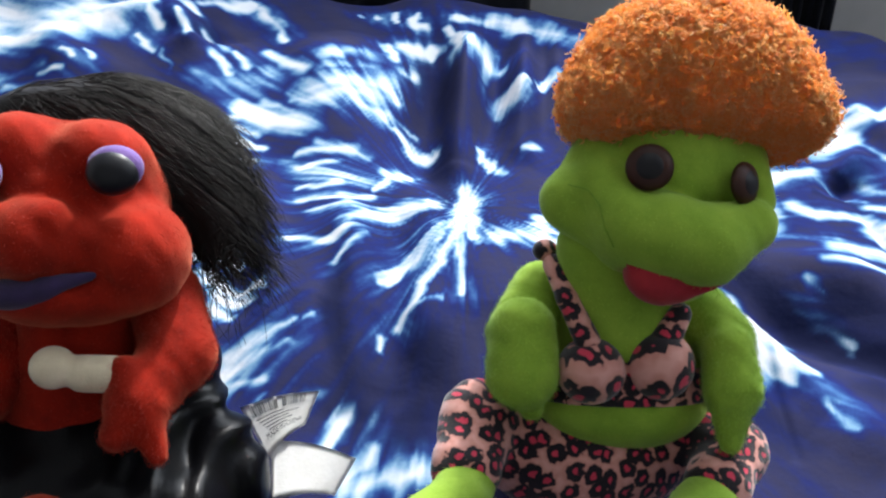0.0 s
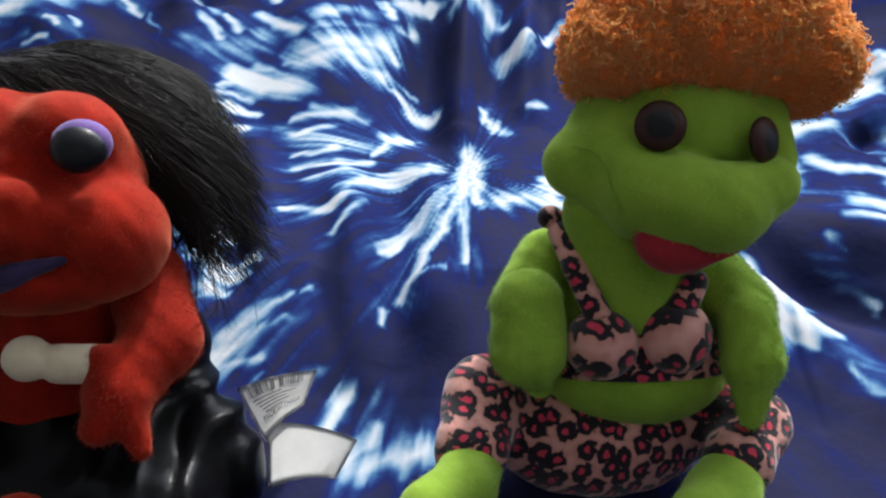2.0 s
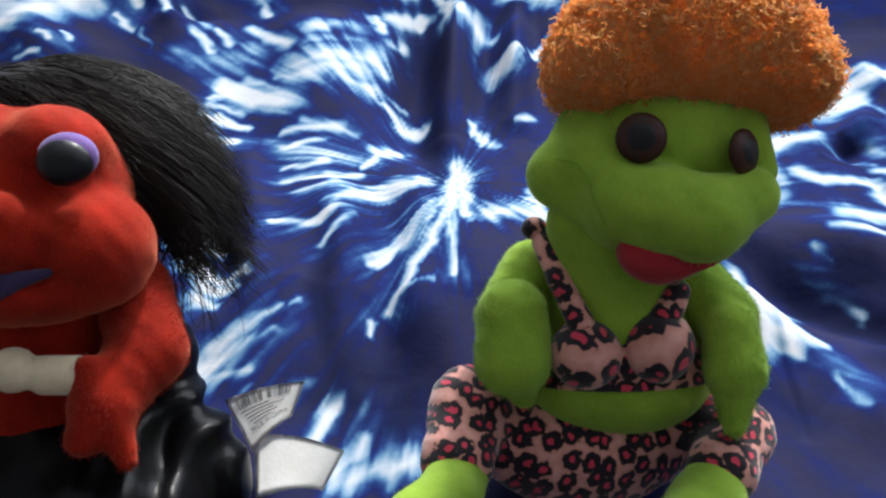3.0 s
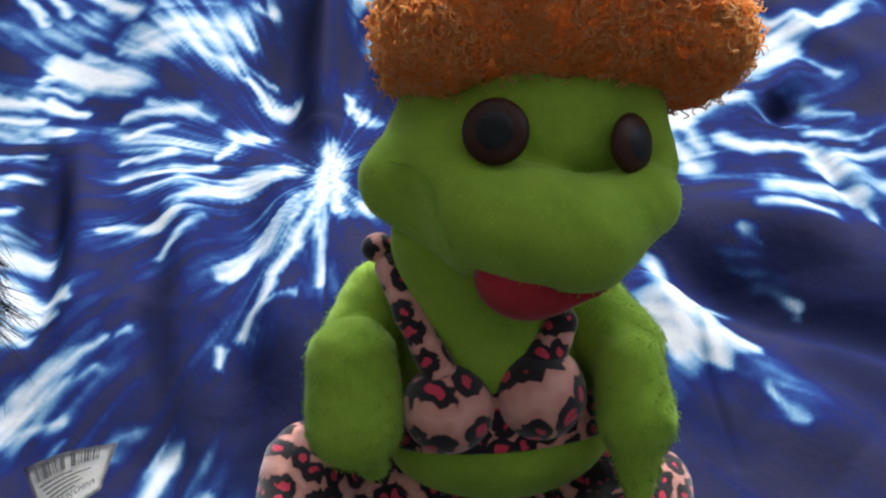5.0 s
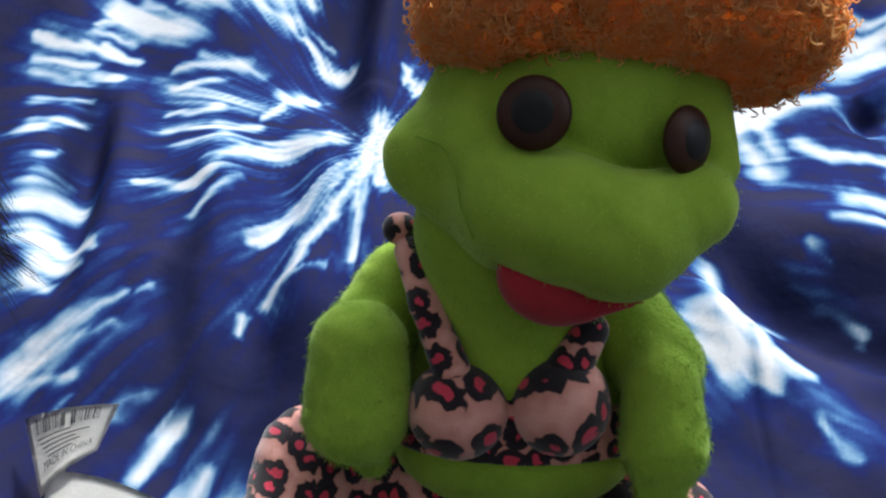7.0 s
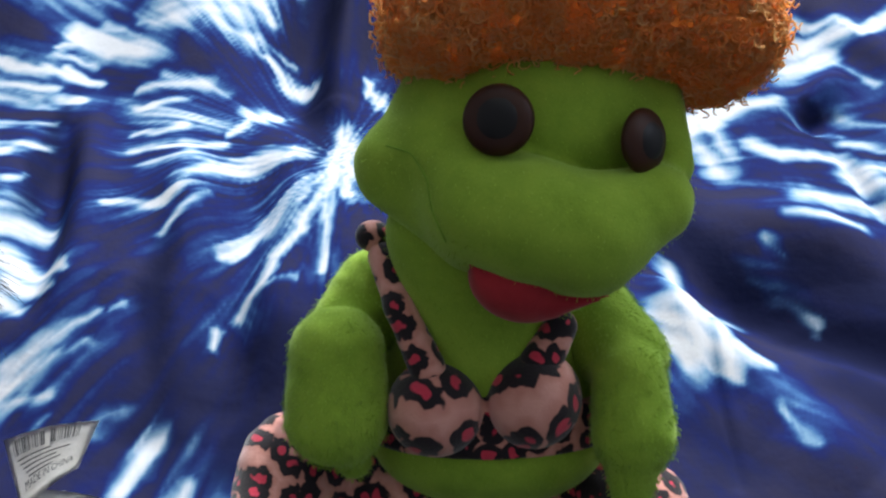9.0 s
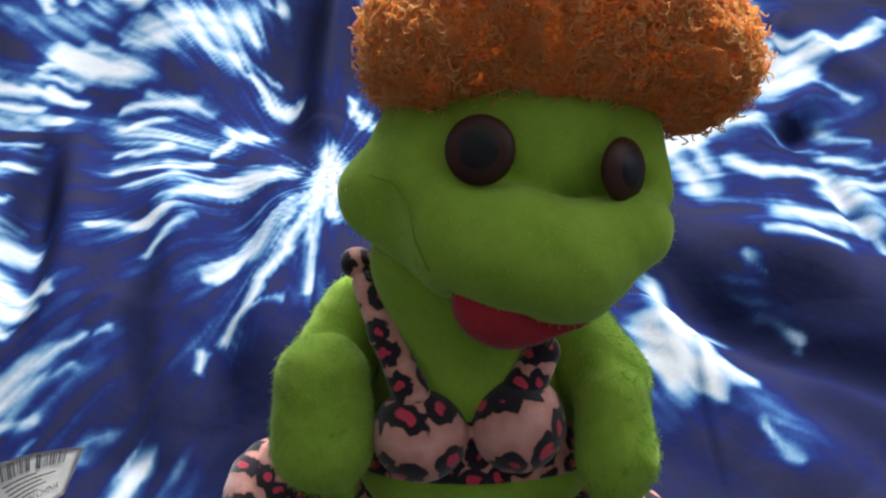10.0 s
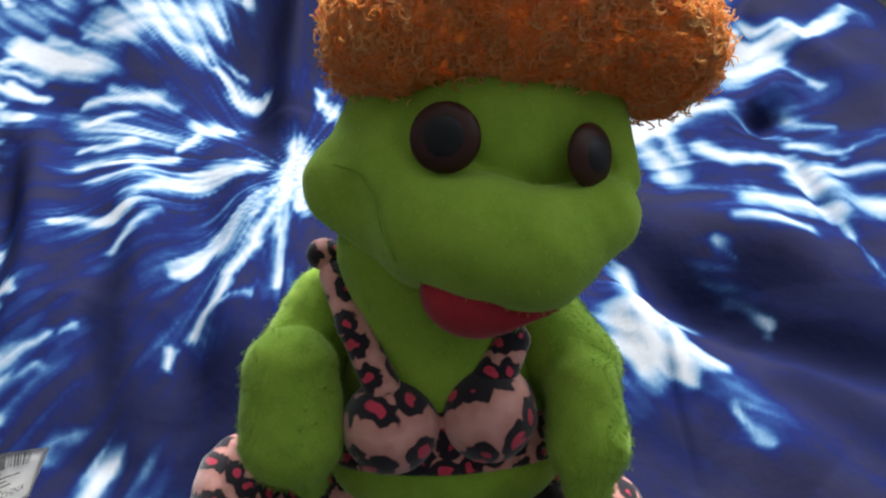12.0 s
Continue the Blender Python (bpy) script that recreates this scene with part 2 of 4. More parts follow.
def sculpt(name, prims, cell=0.003, k=0.012, shape=None, carve=(), ck=0.006, lumps=0.0):
    """A closed soft surface round the blended forms. carve: forms pressed in. shape(P, F): a last change of the distance field."""
    lo = np.min([np.minimum(p[1] - max(p[2]), p[1] - max(p[2])) if p[0] == "e" else np.minimum(p[1], p[2]) - max(p[3], p[4]) for p in prims], 0) - 3 * cell
    hi = np.max([p[1] + max(p[2]) if p[0] == "e" else np.maximum(p[1], p[2]) + max(p[3], p[4]) for p in prims], 0) + 3 * cell
    ax = [np.arange(lo[i], hi[i] + cell, cell) for i in range(3)]
    P = np.stack(np.meshgrid(*ax, indexing="ij"), -1)
    F = union(prims, P, k)
    for p in carve:
        d = -distance(p, P)
        h = np.clip(0.5 + 0.5 * (d - F) / ck, 0, 1)
        F = F * (1 - h) + d * h + ck * h * (1 - h)
    if lumps:
        F = F + lumps * (np.sin(P[..., 0] * 160 + 3 * np.sin(P[..., 2] * 70)) * np.sin(P[..., 2] * 140 + P[..., 1] * 90) + 0.5 * np.sin(P[..., 0] * 310 + P[..., 1] * 270 + P[..., 2] * 290))
    if shape:
        F = shape(P, F)
    return nets(name, F, lo, cell)


def nets(name, F, lo, cell):
    """Surface nets over a sampled distance field."""
    S = F < 0
    n = np.array(F.shape) - 1
    acc = np.zeros((*n, 3))
    cnt = np.zeros(n)
    corner = [(i, j, k) for i in (0, 1) for j in (0, 1) for k in (0, 1)]
    cut = lambda A, c: A[c[0]:c[0] + n[0], c[1]:c[1] + n[1], c[2]:c[2] + n[2]]
    for a in corner:
        for axis in range(3):
            if a[axis]:
                continue
            b = tuple(v + (i == axis) for i, v in enumerate(a))
            fa, fb = cut(F, a), cut(F, b)
            hit = (fa < 0) != (fb < 0)
            t = np.where(hit, fa / np.where(hit, fa - fb, 1), 0)
            for i in range(3):
                acc[..., i] += np.where(hit, a[i] + (t if i == axis else 0), 0)
            cnt += hit
    live = cnt > 0
    ids = -np.ones(n, int)
    ids[live] = np.arange(live.sum())
    where = np.argwhere(live)
    verts = lo + cell * (where + acc[live] / cnt[live][:, None])
    faces = []
    for axis in range(3):
        u, v = (axis + 1) % 3, (axis + 2) % 3
        a = np.moveaxis(S, axis, 0)
        edge = np.argwhere(np.moveaxis(a[:-1] != a[1:], 0, axis))
        edge = edge[(edge[:, u] > 0) & (edge[:, v] > 0) & (edge[:, u] < n[u]) & (edge[:, v] < n[v])]
        du, dv = np.eye(3, dtype=int)[u], np.eye(3, dtype=int)[v]
        quad = np.stack([ids[tuple((edge - o).T)] for o in (du + dv, dv, 0 * du, du)], 1)
        flip = ~S[tuple(edge.T)]
        quad[flip] = quad[flip][:, ::-1]
        faces.append(quad)
    me = bpy.data.meshes.new(name)
    me.from_pydata(verts.tolist(), [], np.concatenate(faces).tolist())
    me.update()
    return smooth(me)


def tubes(name, paths, radii, sides=3):
    """Many thin tapered strands in one mesh. paths: (strands, points, 3); radii: (points,)."""
    paths = np.asarray(paths, float)
    s, p, _ = paths.shape
    tan = np.gradient(paths, axis=1)
    tan /= np.linalg.norm(tan, axis=-1, keepdims=True) + 1e-9
    ref = np.array([0.31, 0.87, 0.38])
    u = np.cross(tan, ref)
    u /= np.linalg.norm(u, axis=-1, keepdims=True) + 1e-9
    v = np.cross(tan, u)
    ang = np.arange(sides) * 2 * math.pi / sides
    ring = (np.cos(ang)[:, None] * u[:, :, None] + np.sin(ang)[:, None] * v[:, :, None]) * np.asarray(radii)[None, :, None, None]
    verts = (paths[:, :, None] + ring).reshape(-1, 3)
    i, j, k = np.meshgrid(np.arange(s), np.arange(p - 1), np.arange(sides), indexing="ij")
    k2 = (k + 1) % sides
    at = lambda j, k: (i * p + j) * sides + k
    quads = np.stack([at(j, k), at(j, k2), at(j + 1, k2), at(j + 1, k)], -1).reshape(-1, 4)
    me = bpy.data.meshes.new(name)
    me.from_pydata(verts.tolist(), [], quads.tolist())
    me.update()
    return smooth(me)


def thing(name, m, label, category, group=""):
    ob = new(name)
    ob.empty_display_size = 0.05
    ob.matrix_world = m
    return tagged(ob, label, category, group)


# ---- the room ----
def slab(name, lo, hi, material, label, cut=None):
    bm = box(*[b - a for a, b in zip(lo, hi)], *[(a + b) / 2 for a, b in zip(lo, hi)])
    return tagged(part(name, bm, material, None), label, "room", kind="structure")


slab("floor", (-1.8, -2.1, -0.1), (1.8, 1.72, 0.0), FLOORM, "dark brown carpeted bedroom floor")
slab("ceiling", (-1.8, -2.1, 2.8), (1.8, 1.72, 2.9), CEIL, "plain white painted bedroom ceiling")
slab("wall_south", (-1.7, -2.1, 0.0), (1.7, -2.0, 2.8), WALL, "plain grey painted bedroom wall")
slab("wall_west", (-1.8, -2.0, 0.0), (-1.7, 1.62, 2.8), WALL, "plain grey painted bedroom wall")
# unseen wall; its opening is added to hold the fill lamp
side = tagged(new("wall_east"), "unseen grey painted side wall with an opening added for fill light", "wall", kind="structure")
for lo, hi in (((1.7, -2.0, 0.0), (1.8, 1.62, 1.3)), ((1.7, -2.0, 2.65), (1.8, 1.62, 2.8)), ((1.7, -2.0, 1.3), (1.8, -0.25, 2.65)), ((1.7, 1.15, 1.3), (1.8, 1.62, 2.65))):
    part("wall_panel", box(*[b - a for a, b in zip(lo, hi)], *[(a + b) / 2 for a, b in zip(lo, hi)]), WALL, side)
# the back wall goes round the window opening
wall = tagged(new("wall_north"), "grey painted wall behind the bed with a window", "wall", kind="structure")
for lo, hi in (((-1.7, 1.62, 0.0), (1.7, 1.72, 1.1)), ((-1.7, 1.62, 2.65), (1.7, 1.72, 2.8)), ((-1.7, 1.62, 1.1), (-1.3, 1.72, 2.65)), ((1.5, 1.62, 1.1), (1.7, 1.72, 2.65))):
    part("wall_panel", box(*[b - a for a, b in zip(lo, hi)], *[(a + b) / 2 for a, b in zip(lo, hi)]), WALL, wall)
win = tagged(new("window_1"), "white framed window above the head of the bed", "window", kind="structure")
for name, lo, hi in (("window_sill", (-1.34, 1.56, 1.06), (1.54, 1.71, 1.096)), ("window_frame", (-1.297, 1.65, 1.1), (-1.24, 1.70, 2.647)), ("window_frame", (1.44, 1.65, 1.1), (1.497, 1.70, 2.647)), ("window_frame", (-1.237, 1.65, 2.59), (1.437, 1.70, 2.647)), ("window_frame", (-1.237, 1.65, 1.1), (1.437, 1.70, 1.15))):
    part(name, box(*[b - a for a, b in zip(lo, hi)], *[(a + b) / 2 for a, b in zip(lo, hi)], bevel=0.004), GLASS, win)


def curtain(x0, x1, y, z0, z1, label):
    bm = bmesh.new()
    n = 40
    rows = []
    for z in np.linspace(z0, z1, 6):
        rows.append([bm.verts.new((x0 + (x1 - x0) * i / n, y + 0.02 * math.sin(i * 1.1) + 0.006 * math.sin(i * 2.7 + z), z)) for i in range(n + 1)])
    for a, b in zip(rows, rows[1:]):
        for i in range(n):
            bm.faces.new((a[i], a[i + 1], b[i + 1], b[i]))
    bmesh.ops.solidify(bm, geom=bm.faces[:], thickness=0.004)
    for f in bm.faces:
        f.smooth = True
    return tagged(part("curtain", bm, DARK, None), label, "curtain", "dark curtains behind the bed")


curtain(-0.55, 0.147, 1.55, 0.02, 1.0, "dark navy cloth hanging under the window behind the bed")
curtain(0.535, 0.662, 1.55, 0.02, 1.0, "narrow dark navy cloth hanging against the grey wall")

# ---- the bed and its sheet ----
EDGE_X, EDGE_Y = 0.575, 1.33
BURST_X, BURST_Y = 0.025, 0.872


def bed_height(x, y):
    """Top of the bed under the sheet: rising towards the pillow end, with folds."""
    z = np.interp(y, (0.0, 0.45, 0.6, 0.72, 0.95, 1.15, 1.3, 1.6), (0.455, 0.47, 0.495, 0.535, 0.565, 0.625, 0.640, 0.645))
    side = np.clip((x - 0.02) / 0.3, 0, 1)
    z = z - side * side * (3 - 2 * side) * np.interp(y, (0.4, 0.6, 0.75, 0.95, 1.2), (0.005, 0.02, 0.045, 0.03, 0.03))
    pillow = np.clip((-0.08 - x) / 0.35, 0, 1)
    z = z + 0.05 * pillow * pillow * (3 - 2 * pillow) * np.clip((y - 1.0) / 0.3, 0, 1)
    return z


def ridge(x, y, x0, y0, x1, y1, width, height):
    """A fold running from one point to another, fading at its ends."""
    dx, dy = x1 - x0, y1 - y0
    t = np.clip(((x - x0) * dx + (y - y0) * dy) / (dx * dx + dy * dy), 0, 1)
    d = np.hypot(x - x0 - t * dx, y - y0 - t * dy)
    return height * np.exp(-((d / width) ** 2)) * np.sin(math.pi * np.clip(0.12 + 0.76 * t, 0, 1))


def sheet_height(x, y):
    z = bed_height(x, y)
    z = z + ridge(x, y, 0.037, 1.206, 0.016, 0.948, 0.02, 0.036)
    z = z + ridge(x, y, 0.115, 1.243, 0.095, 0.979, 0.017, 0.03)
    z = z + ridge(x, y, 0.159, 1.248, 0.141, 1.038, 0.015, 0.014)
    z = z + ridge(x, y, -0.007, 1.218, -0.029, 0.946, 0.03, -0.032)
    z = z + ridge(x, y, 0.075, 1.218, 0.056, 0.994, 0.016, -0.02)
    z = z + ridge(x, y, -0.142, 1.218, -0.145, 0.972, 0.05, 0.012)
    z = z + ridge(x, y, -0.017, 0.895, -0.029, 0.664, 0.03, 0.014)
    z = z + ridge(x, y, -0.034, 0.835, -0.045, 0.638, 0.024, -0.024)
    z = z + ridge(x, y, -0.093, 0.838, -0.099, 0.610, 0.022, 0.02)
    z = z + ridge(x, y, -0.100, 0.783, -0.092, 0.611, 0.02, -0.03)
    z = z + ridge(x, y, -0.222, 0.906, -0.187, 0.707, 0.02, -0.026)
    z = z + ridge(x, y, -0.204, 0.936, -0.161, 0.704, 0.02, 0.014)
    z = z + ridge(x, y, -0.363, 1.221, -0.317, 1.141, 0.02, 0.018)
    z = z + ridge(x, y, -0.359, 1.171, -0.275, 1.189, 0.014, -0.012)
    z = z + ridge(x, y, -0.522, 1.125, -0.392, 1.087, 0.03, 0.012)
    z = z + ridge(x, y, -0.456, 1.200, -0.377, 1.218, 0.03, 0.02)
    z = z + ridge(x, y, 0.503, 1.136, 0.462, 1.051, 0.014, 0.016)
    z = z + ridge(x, y, 0.523, 1.098, 0.577, 1.009, 0.02, 0.008)
    z = z + ridge(x, y, 0.512, 1.018, 0.469, 0.973, 0.016, 0.014)
    z = z + ridge(x, y, 0.479, 0.967, 0.451, 0.952, 0.016, -0.016)
    z = z + ridge(x, y, 0.480, 0.915, 0.494, 0.810, 0.008, -0.008)
    z = z + ridge(x, y, 0.497, 0.917, 0.513, 0.809, 0.014, 0.008)
    z = z + ridge(x, y, 0.303, 0.704, 0.300, 0.575, 0.005, -0.005)
    z = z + ridge(x, y, 0.279, 0.757, 0.290, 0.662, 0.016, 0.012)
    z = z + ridge(x, y, 0.343, 0.833, 0.467, 0.774, 0.035, 0.022)
    z = z + ridge(x, y, 0.300, 0.760, 0.50, 0.655, 0.03, -0.026)
    z = z + ridge(x, y, 0.288, 0.735, 0.334, 0.646, 0.022, 0.014)
    z = z + ridge(x, y, 0.338, 0.618, 0.381, 0.570, 0.04, 0.012)
    z = z + 0.0045 * np.sin(x * 36 + 1.8 * np.sin(y * 5.5) + 0.6) + 0.006 * np.sin(x * 15 - y * 4 + 1.1)
    z = z + 0.0022 * np.sin(x * 31 + 2.5 * np.sin(y * 9)) * np.sin(y * 23 + 1.7 * np.sin(x * 13)) + 0.001 * np.sin(x * 75 + y * 40)
    out = np.hypot(np.maximum(np.maximum(x - EDGE_X, -0.93 - x), 0), np.maximum(np.maximum(y - EDGE_Y, 0.14 - y), 0))
    over = np.maximum(out - 0.02, 0)
    return z - np.where(over < 0.1, over * over * 5, 0.05 + (over - 0.1) * 6.0)


def cloud(x, y, seed):
    """Smooth random field between 0 and 1, one lump per unit."""
    lat = np.random.default_rng(seed).uniform(0, 1, (128, 128))
    i, j = np.floor(x).astype(int), np.floor(y).astype(int)
    u, v = x - i, y - j
    u, v = u * u * (3 - 2 * u), v * v * (3 - 2 * v)
    at = lambda a, b: lat[a % 128, b % 128]
    return (at(i, j) * (1 - u) + at(i + 1, j) * u) * (1 - v) + (at(i, j + 1) * (1 - u) + at(i + 1, j + 1) * u) * v


class Dye:
    """Where string and folds kept the dye out of the cloth, and where fold shade is painted."""

    def __init__(self, x, y):
        self.x, self.y = x, y
        self.white, self.navy = np.zeros_like(x), np.zeros_like(x)
        self.bleed = 0.2 + 0.24 * cloud(x * 22, y * 22, 51)

    def streak(self, x0, y0, x1, y1, w0, w1, level=1.0):
        """A feathered streak between two places, with its half-widths at both ends."""
        dx, dy = x1 - x0, y1 - y0
        t = np.clip(((self.x - x0) * dx + (self.y - y0) * dy) / (dx * dx + dy * dy), 0, 1)
        far = np.hypot(self.x - x0 - t * dx, self.y - y0 - t * dy)
        w = (w0 + (w1 - w0) * t + 0.001)
        d = far / w
        core = np.where(d < 1.6, 1.0 - 0.34 * d, 0.456 - 0.45 * (d - 1.6))
        wash = self.bleed * (1 - np.maximum(far - 1.5 * w, 0) / 0.042)
        self.white = np.maximum(self.white, level * np.clip(np.maximum(core, wash), 0, 1))

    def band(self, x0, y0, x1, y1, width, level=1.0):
        """A long navy stretch that paints the shade along a fold."""
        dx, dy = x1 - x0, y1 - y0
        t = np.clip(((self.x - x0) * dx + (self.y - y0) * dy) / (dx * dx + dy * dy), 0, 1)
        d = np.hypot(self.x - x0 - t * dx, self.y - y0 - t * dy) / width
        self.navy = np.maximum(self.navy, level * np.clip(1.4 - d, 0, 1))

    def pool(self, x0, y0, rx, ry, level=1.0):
        # a rounded navy patch that paints the shade in a hollow
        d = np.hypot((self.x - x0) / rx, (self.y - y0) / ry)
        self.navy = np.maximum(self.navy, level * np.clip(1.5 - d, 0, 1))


def make_sheet():
    nx, ny = 620, 580
    X, Y = np.meshgrid(np.linspace(-1.06, 0.72, nx), np.linspace(0.01, 1.47, ny), indexing="ij")
    Z = np.maximum(sheet_height(X, Y), 0.12)
    ids = np.arange(nx * ny).reshape(nx, ny)
    quads = np.stack([ids[:-1, :-1], ids[1:, :-1], ids[1:, 1:], ids[:-1, 1:]], -1).reshape(-1, 4)
    me = bpy.data.meshes.new("tie_dyed_sheet")
    me.from_pydata(np.stack([X, Y, Z], -1).reshape(-1, 3).tolist(), [], quads.tolist())
    me.update()
    smooth(me)
    shift = [sum(a * (cloud(X * f, Y * f, s + k) - 0.5) for k, (f, a) in enumerate(((18, 0.009), (45, 0.008), (95, 0.005)))) for s in (10, 20)]
    dye = Dye(X + shift[0], Y + shift[1])
    pattern(dye)
    # threads of dye drawn out along the gathers, which run towards the burst
    away, turn = np.hypot(X - BURST_X, Y - BURST_Y), np.arctan2(Y - BURST_Y, X - BURST_X)
    comb = 0.36 * cloud(turn * 13 + 40, away * 9, 31) + 0.36 * cloud(turn * 36 + 90, away * 14, 32) + 0.28 * cloud(turn * 85 + 200, away * 22, 33)
    dye.white = dye.white * np.minimum(0.62 + 0.62 * cloud(X * 17, Y * 17, 61), 1)
    edge = np.clip(dye.white * 3.2, 0, 1)
    dye.white = np.clip(dye.white + (comb - 0.52) * 1.0 * edge, 0, 1)
    dye.white = np.maximum(dye.white, 0.26 * np.clip(comb * 1.5 - 0.42, 0, 1))
    dye.navy = dye.navy * (1 - 0.8 * np.clip((dye.white - 0.34) * 2.5, 0, 1))
    col = me.color_attributes.new("dye", "FLOAT_COLOR", "POINT")
    col.data.foreach_set("color", np.stack([dye.white, dye.navy, 0 * X, 1 + 0 * X], -1).astype(np.float32).ravel())
    ob = part("bed_sheet", me, CLOTH, None)
    return tagged(ob, "blue and white tie-dyed sheet, rumpled over the bed", "sheet")


def pattern(dye):
    # feathers and combed streaks beside the red frog
    dye.streak(-0.246, 1.051, -0.174, 1.024, 0.0104, 0.0190)
    dye.streak(-0.263, 1.032, -0.223, 1.048, 0.0029, 0.0081)
    dye.streak(-0.165, 1.052, -0.089, 1.068, 0.0146, 0.0245)
    dye.streak(-0.107, 1.048, -0.069, 1.031, 0.0152, 0.0112)
    dye.streak(-0.184, 1.057, -0.159, 1.053, 0.0046, 0.0098)
    dye.streak(-0.315, 1.015, -0.210, 0.981, 0.0050, 0.0031)
    dye.streak(-0.306, 0.986, -0.249, 0.976, 0.0054, 0.0035)
    dye.streak(-0.298, 0.963, -0.220, 0.950, 0.0088, 0.0047)
    dye.streak(-0.285, 0.926, -0.228, 0.922, 0.0068, 0.0020)
    dye.streak(-0.267, 0.879, -0.229, 0.888, 0.0104, 0.0025)
    dye.streak(-0.252, 0.838, -0.238, 0.848, 0.0047, 0.0020)
    dye.streak(-0.241, 0.806, -0.222, 0.817, 0.0084, 0.0031)
    dye.streak(-0.233, 0.781, -0.202, 0.801, 0.0117, 0.0031)
    dye.streak(-0.223, 0.751, -0.159, 0.724, 0.0099, 0.0020)
    dye.streak(-0.207, 0.726, -0.168, 0.711, 0.0082, 0.0020)
    dye.streak(-0.207, 0.703, -0.190, 0.697, 0.0065, 0.0039)
    dye.streak(-0.183, 0.651, -0.133, 0.684, 0.0096, 0.0020)
    dye.streak(-0.186, 0.632, -0.131, 0.662, 0.0140, 0.0020)
    dye.streak(-0.181, 0.619, -0.149, 0.630, 0.0054, 0.0027)
    # combed streaks of the middle
    dye.streak(-0.164, 0.962, -0.106, 0.962, 0.0026, 0.0063)
    dye.streak(-0.140, 0.975, -0.084, 0.953, 0.0044, 0.0056, 0.68)
    dye.streak(-0.156, 0.935, -0.123, 0.938, 0.0023, 0.0044)
    dye.streak(-0.153, 0.899, -0.110, 0.900, 0.0023, 0.0042)
    dye.streak(-0.148, 0.871, -0.094, 0.869, 0.0029, 0.0070)
    dye.streak(-0.097, 0.864, -0.073, 0.883, 0.0063, 0.0024)
    dye.streak(-0.139, 0.919, -0.066, 0.897, 0.0164, 0.0133, 0.56)
    dye.streak(-0.126, 0.842, -0.072, 0.850, 0.0080, 0.0063, 0.66)
    dye.streak(-0.052, 1.019, -0.035, 1.000, 0.0030, 0.0060)
    dye.streak(-0.035, 0.998, -0.012, 0.981, 0.0078, 0.0073)
    dye.streak(-0.059, 1.038, -0.030, 1.025, 0.0047, 0.0043, 0.71)
    dye.streak(-0.072, 0.891, -0.059, 0.918, 0.0020, 0.0045)
    dye.streak(-0.059, 0.920, -0.033, 0.938, 0.0079, 0.0048)
    dye.streak(-0.154, 0.795, -0.106, 0.796, 0.0021, 0.0040)
    dye.streak(-0.106, 0.797, -0.071, 0.842, 0.0050, 0.0045)
    dye.streak(-0.071, 0.844, -0.009, 0.872, 0.0084, 0.0076)
    dye.streak(-0.101, 0.765, -0.074, 0.811, 0.0020, 0.0022, 0.85)
    dye.streak(-0.057, 0.759, -0.024, 0.788, 0.0029, 0.0059)
    dye.streak(-0.024, 0.788, 0.008, 0.844, 0.0061, 0.0036)
    # the burst
    dye.streak(0.027, 0.903, 0.022, 0.840, 0.0063, 0.0101)
    dye.streak(0.033, 0.887, 0.042, 0.825, 0.0069, 0.0074)
    dye.streak(0.023, 0.832, -0.003, 0.764, 0.0062, 0.0037)
    dye.streak(-0.003, 0.764, -0.035, 0.704, 0.0039, 0.0031)
    dye.streak(0.028, 0.825, 0.024, 0.734, 0.0041, 0.0020, 0.9)
    dye.streak(0.010, 0.822, -0.015, 0.798, 0.0049, 0.0033, 0.7)
    dye.streak(-0.056, 0.684, -0.051, 0.694, 0.0020, 0.0023)
    dye.streak(-0.028, 0.720, 0.006, 0.725, 0.0034, 0.0023, 0.66)
    dye.streak(-0.149, 0.600, -0.142, 0.614, 0.0024, 0.0020, 0.8)
    dye.streak(-0.121, 0.601, -0.101, 0.626, 0.0024, 0.0030, 0.9)
    dye.streak(-0.091, 0.566, -0.074, 0.610, 0.0040, 0.0062)
    dye.streak(-0.124, 0.686, -0.113, 0.694, 0.0025, 0.0020, 0.68)
    dye.streak(0.042, 0.978, 0.066, 0.943, 0.0024, 0.0050, 0.85)
    # beside the green frog
    dye.streak(0.331, 0.948, 0.355, 0.881, 0.0152, 0.0109)
    dye.streak(0.356, 0.964, 0.370, 0.907, 0.0083, 0.0078)
    dye.streak(0.464, 1.151, 0.464, 1.064, 0.0108, 0.0077)
    dye.streak(0.422, 1.035, 0.528, 1.076, 0.0087, 0.0065)
    dye.streak(0.488, 1.085, 0.532, 1.092, 0.0051, 0.0053, 0.95)
    dye.streak(0.532, 1.092, 0.548, 1.066, 0.0053, 0.0045)
    dye.streak(0.548, 1.066, 0.610, 1.124, 0.0045, 0.0060)
    dye.streak(0.461, 1.024, 0.503, 1.044, 0.0087, 0.0100)
    dye.streak(0.504, 1.044, 0.535, 1.000, 0.0057, 0.0030, 0.9)
    dye.streak(0.372, 0.962, 0.442, 0.975, 0.0105, 0.0054, 0.95)
    dye.streak(0.440, 0.968, 0.490, 0.942, 0.0036, 0.0030, 0.72)
    dye.streak(0.497, 0.964, 0.536, 0.950, 0.0060, 0.0030)
    dye.streak(0.489, 0.930, 0.535, 0.916, 0.0046, 0.0046)
    dye.streak(0.535, 0.916, 0.575, 0.927, 0.0040, 0.0040, 0.9)
    dye.streak(0.490, 0.892, 0.557, 0.884, 0.0067, 0.0049)
